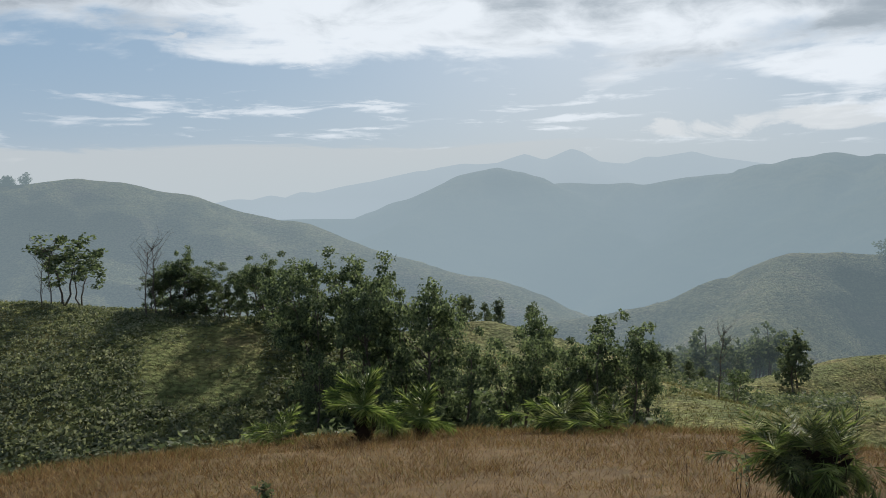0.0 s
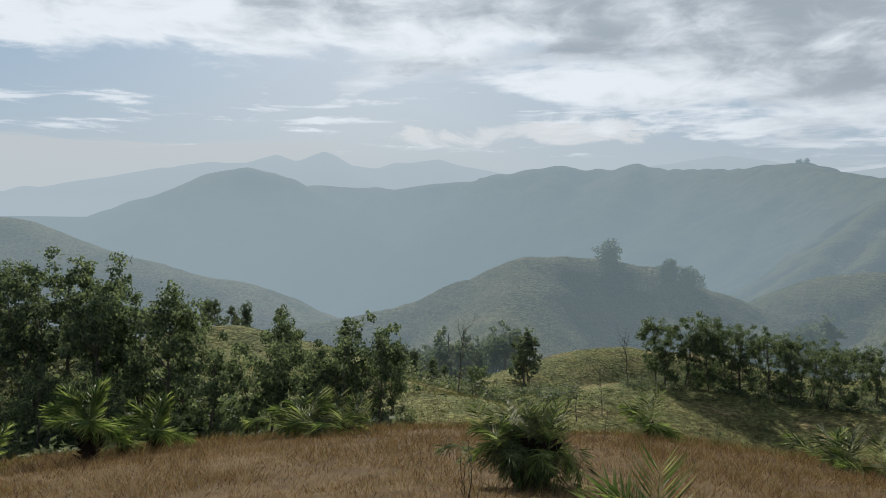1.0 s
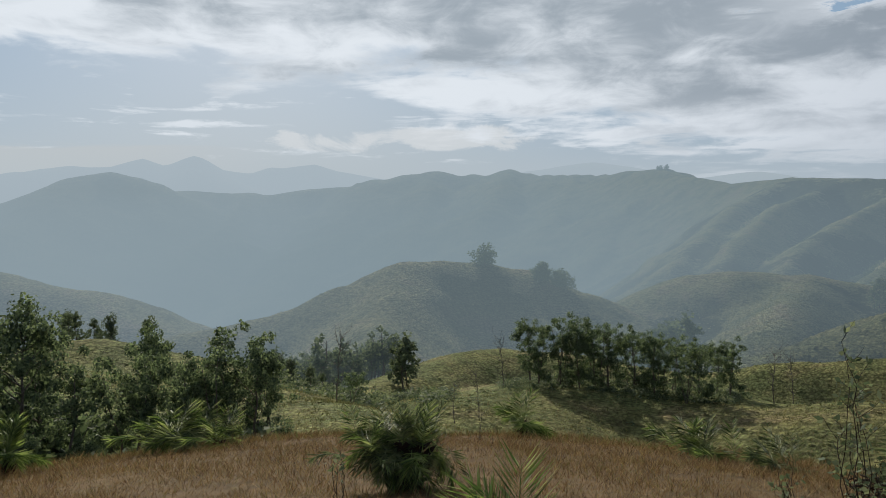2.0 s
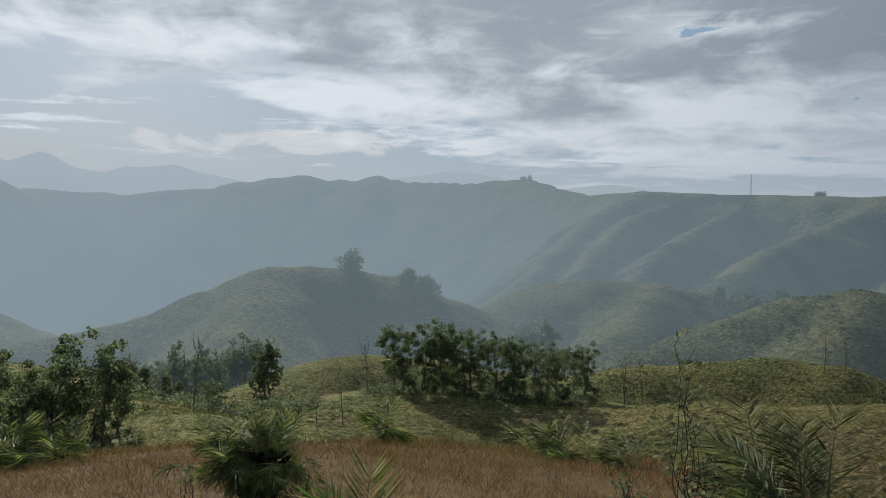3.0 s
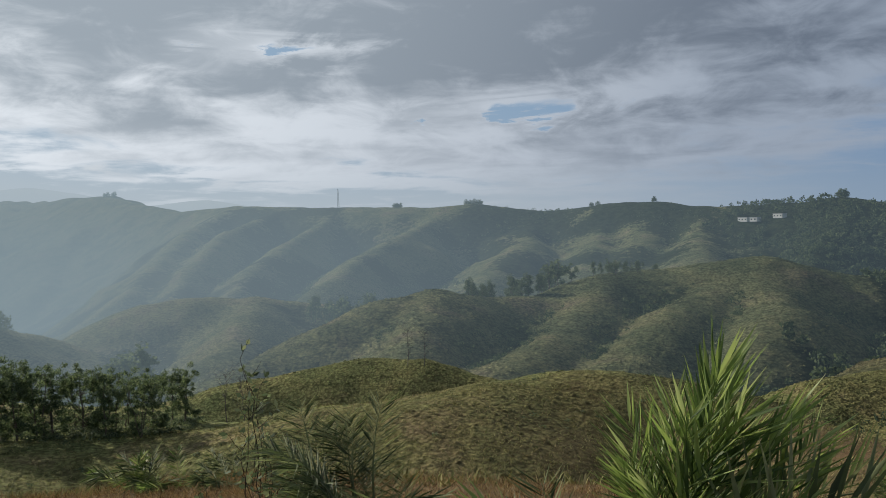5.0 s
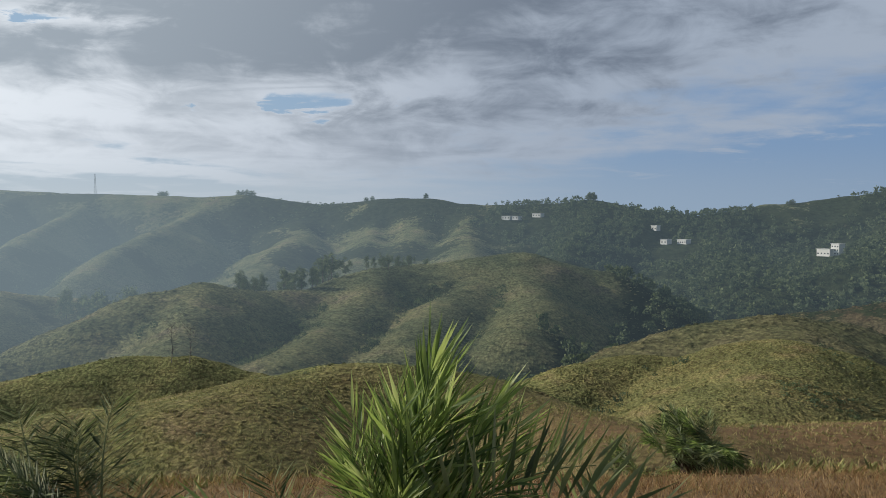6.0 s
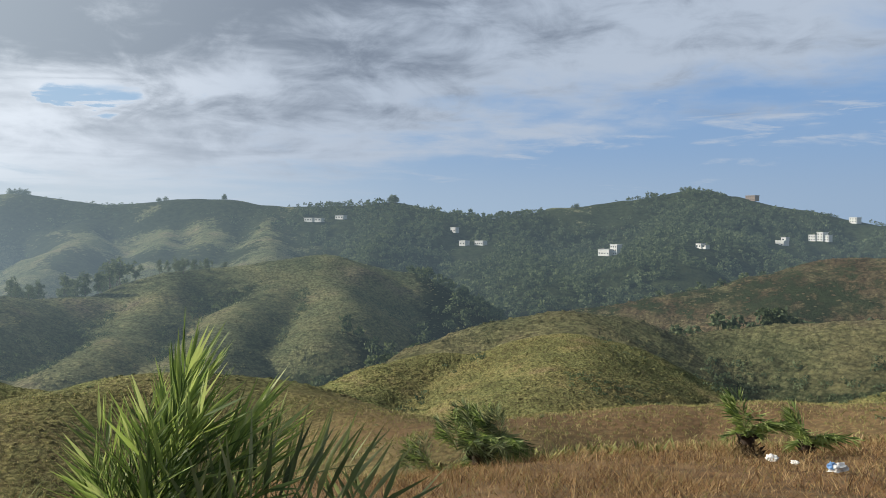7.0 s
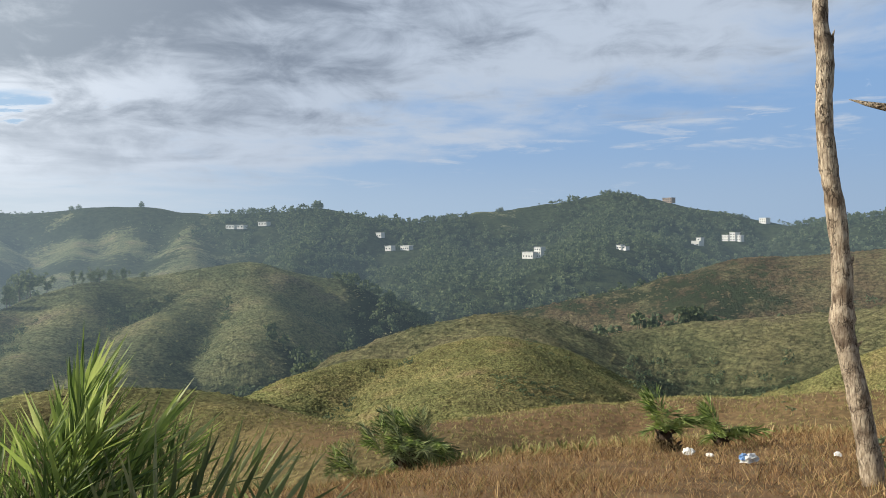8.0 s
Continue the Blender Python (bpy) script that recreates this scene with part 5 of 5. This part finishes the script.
house(-98.2, 800, ((0, 0, 0, 11, 7, 4, 4),), "low pale house with a grey roof among trees")
house(-97.0, 800, ((0, 0, 0, 8, 7, 4, 2),), "low pale house with a grey roof among trees")
house(-96.3, 840, ((0, 0, 0, 7, 6, 4.5, 2),), "low pale house with a grey roof among trees")
house(-85.9, 900, ((0, 0, 0, 12, 7, 3.6, 3), (13, 1, 0, 9, 7, 3.4, 2)), "low pale house with a grey roof near the ridge")
house(-88.1, 900, ((0, 0, 0, 12, 7, 3.6, 3),), "low pale house with a grey roof near the ridge")
house(-116.8, 1096, ((0, 0, 0, 15, 8, 6.0, 5),), "brown unfinished building on the hilltop", WALL_BROWN)
house(-123.0, 1050, ((0, 0, 0, 10, 8, 6, 3),), "white building on the far ridge")


def mast(az, d, tall):
    ob = tagged(new("radio_mast"), "slender steel lattice mast on the ridge", "mast")
    ob.matrix_basis = facing(az, d)
    foot, head = 1.5, 0.35
    for sx in (-1, 1):
        for sy in (-1, 1):
            leg = Shape()
            leg.tube(((sx * foot, sy * foot, -2), (sx * (foot + head) / 2, sy * (foot + head) / 2, tall / 2), (sx * head, sy * head, tall)), (0.22, 0.2, 0.16), 5)
            part("leg", leg.mesh("leg", STEEL, True), ob)
    for i in range(10):
        a, b = foot + (head - foot) * i / 10, foot + (head - foot) * (i + 1) / 10
        za, zb = tall * i / 10, tall * (i + 1) / 10
        for sy in (-1, 1):
            brace = Shape()
            brace.tube(((-a, sy * a, za), (0, sy * (a + b) / 2, (za + zb) / 2), (b, sy * b, zb)), (0.08, 0.08, 0.08), 4)
            part("brace", brace.mesh("brace", STEEL, True), ob)
            brace = Shape()
            brace.tube(((a, sy * a, za), (0, sy * (a + b) / 2, (za + zb) / 2), (-b, sy * b, zb)), (0.08, 0.08, 0.08), 4)
            part("brace", brace.mesh("brace", STEEL, True), ob)


mast(-57.5, 1148, 27)

# ---- uncountable plants ----
def patch_points(n, az_lo, az_hi, r_lo, r_hi, power=2.0):
    az = np.radians(RNG.uniform(az_lo, az_hi, n))
    r = (RNG.uniform(0, 1, n) * (r_hi ** power - r_lo ** power) + r_lo ** power) ** (1 / power)
    x, y = -np.sin(az) * r, np.cos(az) * r
    return x, y, heights(x, y), r, np.degrees(az)


def blades(x, y, z, tall, width, lean):
    n = len(x)
    a, b = RNG.uniform(0, 2 * np.pi, n), RNG.uniform(0, 2 * np.pi, n)
    side = np.stack([np.cos(a), np.sin(a), np.zeros(n)], -1) * width[:, None] * 0.5
    base = np.stack([x, y, z - 0.03], -1)
    tip = base + np.stack([np.cos(b) * tall * lean, np.sin(b) * tall * lean, tall], -1)
    verts = np.stack([base - side, base + side, tip + side * 0.25, tip - side * 0.25], 1).reshape(-1, 3)
    return verts, np.arange(4 * n).reshape(-1, 4)


def stuff(name, verts, faces, mat, label, category):
    me = quad_mesh(name, verts, faces)
    me.materials.append(mat)
    return tagged(new(name, me), label, category, kind="stuff")


# brown grass on the hilltop
x, y, z, r, az = patch_points(250000, -134, 34, 5.0, 27.5, 1.4)
clump = fbm(x, y, 0.9, 3, 4)
brow = table(BROW, np.clip(az, -130, 30))
keep = (RNG.uniform(-1, 1, len(x)) < clump + 1.7) & (r < brow + 1.5 + 1.5 * fbm(x, y, 3, 2, 6))
x, y, z, clump = x[keep], y[keep], z[keep], clump[keep]
n = len(x)
tall = RNG.uniform(0.05, 0.14, n) * np.clip(1 + 0.6 * clump, 0.6, 2) * (0.7 + 0.035 * np.hypot(x, y))
v, f = blades(x, y, z, tall, RNG.uniform(0.0045, 0.010, n) * (0.7 + 0.05 * np.hypot(x, y)), RNG.uniform(0.2, 1.7, n))
stuff("dry_grass", v, f, DRY_BLADE, "dense knee-high reddish-brown dry grass on the hilltop", "grass")

# shorter trodden grass round the viewer
x, y, z, r, az = patch_points(90000, -180, 180, 0.3, 6.0, 1.7)
clump = fbm(x, y, 0.9, 3, 4)
keep = RNG.uniform(-1, 1, len(x)) < clump + 1.1
x, y, z, clump = x[keep], y[keep], z[keep], clump[keep]
v, f = blades(x, y, z, RNG.uniform(0.04, 0.10, len(x)) * np.clip(1 + 0.6 * clump, 0.6, 2), RNG.uniform(0.005, 0.011, len(x)), RNG.uniform(0.5, 2.6, len(x)))
stuff("dry_grass", v, f, DRY_BLADE, "short trodden reddish-brown dry grass round the viewer", "grass")


def clump_template(leaves, leaf, flat=0.75, stem=0.0):
    """A bush of unit radius (or, with a stem, a small tree of unit height) as loose leaves."""
    out = ball(leaves)
    out[:, 2] = np.abs(out[:, 2]) * 1.0 - 0.1
    lump = 0.75 + 0.35 * fbm(out[:, 0] * 3, out[:, 1] * 3 + out[:, 2] * 2, 1.0, 2, RNG.uniform(0, 9))[:, None]
    at = out * lump * RNG.uniform(0.65, 1.0, size=(leaves, 1)) * np.array([1, 1, flat])
    shape = Shape()
    if stem:
        at = at * np.array([0.32, 0.32, 0.5]) + np.array([0, 0, stem])
        shape.tube(((0, 0, -0.05), (0.0, 0.01, stem + 0.2)), (0.02, 0.008), 3)
    shape.leaves(at, leaf_ways(out), leaf * RNG.uniform(0.7, 1.3, leaves), leaf * RNG.uniform(0.5, 0.85, leaves), out + RNG.normal(size=out.shape) * 0.3)
    return np.concatenate(shape.verts), np.concatenate(shape.faces)


def scatter(name, templates, x, y, z, size, tallness, mat, label, category):
    vs, fs, count = [], [], 0
    pick = RNG.integers(0, len(templates), len(x))
    for k, (tv, tf) in enumerate(templates):
        sel = pick == k
        n = int(sel.sum())
        if not n:
            continue
        a = RNG.uniform(0, 2 * np.pi, n)
        c, s = np.cos(a)[:, None], np.sin(a)[:, None]
        vx = (tv[:, 0] * c - tv[:, 1] * s) * size[sel][:, None] + x[sel][:, None]
        vy = (tv[:, 0] * s + tv[:, 1] * c) * size[sel][:, None] + y[sel][:, None]
        vz = tv[:, 2][None] * (size[sel] * tallness[sel])[:, None] + z[sel][:, None]
        vs.append(np.stack([vx, vy, vz], -1).reshape(-1, 3))
        fs.append((tf[None] + (np.arange(n) * len(tv))[:, None, None]).reshape(-1, 4) + count)
        count += n * len(tv)
    return stuff(name, np.concatenate(vs), np.concatenate(fs), mat, label, category)


# green tussocks on the slopes, finer near and coarser far
x, y, z, r, az = patch_points(56000, -134, 34, 14, 75, 1.5)
brow = table(BROW, np.clip(az, -130, 30))
keep = (fbm(x, y, 5, 3, 9) > RNG.uniform(-1.6, 0.5, len(x))) & (r > brow - 2) & ((az < 5) | (RNG.uniform(0, 1, len(x)) < 0.35))
x, y, z = x[keep], y[keep], z[keep]
n = len(x)
vs, fs = [], []
for k in range(3):
    v, f = blades(x + RNG.normal(size=n) * 0.14, y + RNG.normal(size=n) * 0.14, z, RNG.uniform(0.09, 0.24, n), RNG.uniform(0.03, 0.08, n), RNG.uniform(0.3, 1.2, n))
    vs.append(v), fs.append(f + 4 * n * k)
stuff("grass_tuft", np.concatenate(vs), np.concatenate(fs), TUFT_BLADE, "rough green grass tufts covering the near slopes", "grass")


def mound_template():
    """A rounded, uneven tussock of unit radius."""
    sides, rings = 6, ((1.0, -0.15), (0.55, 0.5))
    a = np.linspace(0, 2 * np.pi, sides, endpoint=False)
    v = np.concatenate([np.stack([np.cos(a) * q, np.sin(a) * q, np.full(sides, h)], -1) for q, h in rings])
    v *= RNG.uniform(0.75, 1.25, size=(len(v), 1))
    j = np.arange(sides)
    k = (j + 1) % sides
    return v, np.concatenate([np.stack([j, k, sides + k, sides + j], -1), [[6, 7, 8, 9], [6, 9, 10, 11]]])


MOUNDS = [mound_template() for _ in range(6)]


def tussocks(count, az_lo, az_hi, r_lo, r_hi, small, big, mat, label):
    x, y, z, r, az = patch_points(count, az_lo, az_hi, r_lo, r_hi, 1.5)
    keep = (fbm(x, y, 9, 3, 9) > RNG.uniform(-1.6, 0.5, len(x))) & ((az < 4) | (r > 80))
    x, y, z = x[keep], y[keep], z[keep]
    ob = scatter("tussock", MOUNDS, x, y, z - 0.05, RNG.uniform(small, big, len(x)), RNG.uniform(0.5, 1.0, len(x)), mat, label, "grass")
    smooth_faces(ob.data)
    co = np.empty(len(ob.data.vertices) * 3, np.float32)
    ob.data.vertices.foreach_get("co", co)
    ob.data.attributes.new("dry", "FLOAT", "POINT").data.foreach_set("value", dryness(co[0::3], co[1::3]).astype(np.float32))


tussocks(10000, -82, 34, 48, 168, 0.14, 0.36, GRASS, "rounded green grass tussocks on the slopes")
tussocks(19000, -134, -82, 85, 168, 0.20, 0.48, GRASS, "rounded tawny grass tussocks on the nearer hill")
tussocks(19000, -134, -40, 172, 430, 0.35, 0.85, DISTANCE, "rounded green grass tussocks on the farther slopes")
tussocks(3500, -40, -8, 172, 420, 0.3, 0.7, DISTANCE, "rounded grey-green grass tussocks on the hazy slopes")


# shrubs on the slope across the gully and under the grove
BUSHES = [clump_template(38, 0.38) for _ in range(4)]
SMALL = [clump_template(16, 0.5) for _ in range(5)]
x, y, z, r, az = patch_points(12000, 3, 34, 31, 68, 1.4)
keep = fbm(x, y, 9, 3, 2) > RNG.uniform(-1.3, 0.5, len(x)) * np.clip((r - 30) / 25, 0.2, 1.2)
bare = (np.abs(az - 17) < 4.0) & (r > 46) & (r < 58)
keep &= ~(bare & (RNG.uniform(0, 1, len(x)) < 0.93))
x, y, z, r = x[keep], y[keep], z[keep], r[keep]
scatter("shrub", SMALL, x, y, z, RNG.uniform(0.22, 0.62, len(x)) * np.clip(1.8 - r / 50, 0.65, 1.5), RNG.uniform(0.7, 1.1, len(x)), SHRUB_LEAF, "dense low grey-green shrubs on the slope", "shrub")
DENSE = [clump_template(110, 0.20, 0.8) for _ in range(5)]
x, y, z, r, az = patch_points(190, 3, 34, 29, 42, 1.5)
scatter("bush", DENSE, x, y, z, RNG.uniform(0.9, 1.7, len(x)), RNG.uniform(0.7, 1.1, len(x)), BUSH_LEAF, "dark round bushes in the gully behind the brow", "shrub")
x, y, z, r, az = patch_points(75, 4, 21, 28, 36, 1.5)
scatter("bush", DENSE, x, y, z, RNG.uniform(0.8, 1.5, len(x)), RNG.uniform(0.7, 1.0, len(x)), BUSH_LEAF, "dark round bushes lining the gully", "shrub")
x, y, z, r, az = patch_points(150, -4, 9.5, 35, 50, 1.5)
scatter("undergrowth", DENSE, x, y, z, RNG.uniform(1.4, 2.5, len(x)), RNG.uniform(0.8, 1.4, len(x)), TREE_LEAF, "tall dark undergrowth below the grove", "shrub")
x, y, z, r, az = patch_points(280, -15, 9.5, 29, 48, 1.5)
scatter("undergrowth", DENSE, x, y, z, RNG.uniform(0.7, 1.6, len(x)), RNG.uniform(0.6, 1.1, len(x)), BUSH_LEAF, "dark undergrowth below the grove", "shrub")
x, y, z, r, az = patch_points(200, -48, -31, 75, 86, 1.5)
scatter("undergrowth", DENSE, x, y, z, RNG.uniform(0.6, 1.3, len(x)), RNG.uniform(0.6, 1.0, len(x)), BUSH_LEAF, "dark undergrowth below the far grove", "shrub")

x, y, z, r, az = patch_points(230, -27, -13, 64, 112, 1.5)
scatter("undergrowth", DENSE, x, y, z, RNG.uniform(0.7, 1.9, len(x)), RNG.uniform(0.6, 1.1, len(x)), BUSH_LEAF, "dark scrub on the valley floor", "shrub")

x, y, z, r, az = patch_points(900, -134, -36, 32, 90, 1.5)
keep = fbm(x, y, 11, 3, 7) > RNG.uniform(-0.4, 0.8, len(x))
x, y, z = x[keep], y[keep], z[keep]
scatter("bush", BUSHES, x, y, z, RNG.uniform(0.18, 0.5, len(x)), RNG.uniform(0.5, 0.9, len(x)), BUSH_LEAF, "low dark bushes dotted over the near slopes", "shrub")

# scrub in the hollows of the hills
FAR_BUSH = [clump_template(34, 0.36) for _ in range(5)]
x, y, z, r, az = patch_points(13000, -134, -60, 95, 440, 1.6)
hollow = hollows(x, y, 12.0) + 0.8 * hollows(x, y, 40.0)
keep = hollow + 0.10 * fbm(x, y, 35, 3, 1) > RNG.uniform(0.06, 0.20, len(x)) + 0.12 * (r < 165)
x, y, z, r = x[keep], y[keep], z[keep], r[keep]
scatter("scrub", FAR_BUSH, x, y, z, RNG.uniform(0.8, 2.2, len(x)) * np.clip(r / 190, 0.5, 1.1), RNG.uniform(0.8, 1.3, len(x)), WOOD_LEAF, "dark green scrub filling the hollows of the hills", "shrub")

FAR_SCRUB = [clump_template(12, 0.6) for _ in range(5)]
x, y, z, r, az = patch_points(10000, -98, -44, 560, 1180, 1.4)
hollow = hollows(x, y, 45.0)
crest = np.clip((z - EYE) / 14.0, 0, 1) * np.clip((-62 - az) / 8, 0, 1)
keep = hollow + 0.16 * crest + 0.12 * fbm(x, y, 70, 3, 1) > RNG.uniform(0.04, 0.26, len(x))
x, y, z = x[keep], y[keep], z[keep]
scatter("scrub", FAR_SCRUB, x, y, z, RNG.uniform(1.6, 3.8, len(x)), RNG.uniform(0.7, 1.2, len(x)), WOOD_LEAF, "dark scrub in the folds of the far ridge", "shrub")
x, y, z, r, az = patch_points(900, -111, -102, 112, 172, 1.4)
keep = (az < -104.3) & (fbm(x, y, 16, 3, 6) > RNG.uniform(-0.3, 0.9, len(x)) + (r - 118) / 60)
x, y, z = x[keep], y[keep], z[keep]
scatter("scrub", FAR_BUSH, x, y, z, RNG.uniform(0.4, 1.1, len(x)), RNG.uniform(0.6, 1.0, len(x)), WOOD_LEAF, "dark scrub at the foot of a grassy hill", "shrub")

# woodland on the far slopes
WOODS = [clump_template(20, 0.33, 0.85, 0.42) for _ in range(6)]
x, y, z, r, az = patch_points(17500, -134, -70, 190, 1060, 1.45)
wood = np.maximum(woods(x, y), np.where(r < 460, 6.0 * (hollows(x, y, 40.0) - 0.15), -1.0))
keep = (wood > RNG.uniform(-0.15, 0.45, len(x))) & ((r < 520) | (r > 600) | (az > -112)) & ((r < 230) | (r > 330) | (az > -100))
for c_az, c_d in CLEARINGS:
    keep &= ~((np.abs(az - c_az) * r * 0.01745 < 13) & (r < c_d + 12) & (r > c_d - 55))
x, y, z, r = x[keep], y[keep], z[keep], r[keep]
close = r < 400
NEAR_WOODS = [clump_template(42, 0.215, 0.85, 0.42) for _ in range(5)]
scatter("woodland", NEAR_WOODS, x[close], y[close], z[close], RNG.uniform(3.5, 7.5, close.sum()), RNG.uniform(0.7, 1.2, close.sum()), WOOD_LEAF, "mixed green woodland between the nearer hills", "trees")
x, y, z, r = x[~close], y[~close], z[~close], r[~close]
scatter("woodland", WOODS, x, y, z, RNG.uniform(4, 9, len(x)) * RNG.uniform(0.7, 1.1, len(x)), RNG.uniform(0.7, 1.2, len(x)), WOOD_LEAF, "mixed green woodland covering the far slopes", "trees")
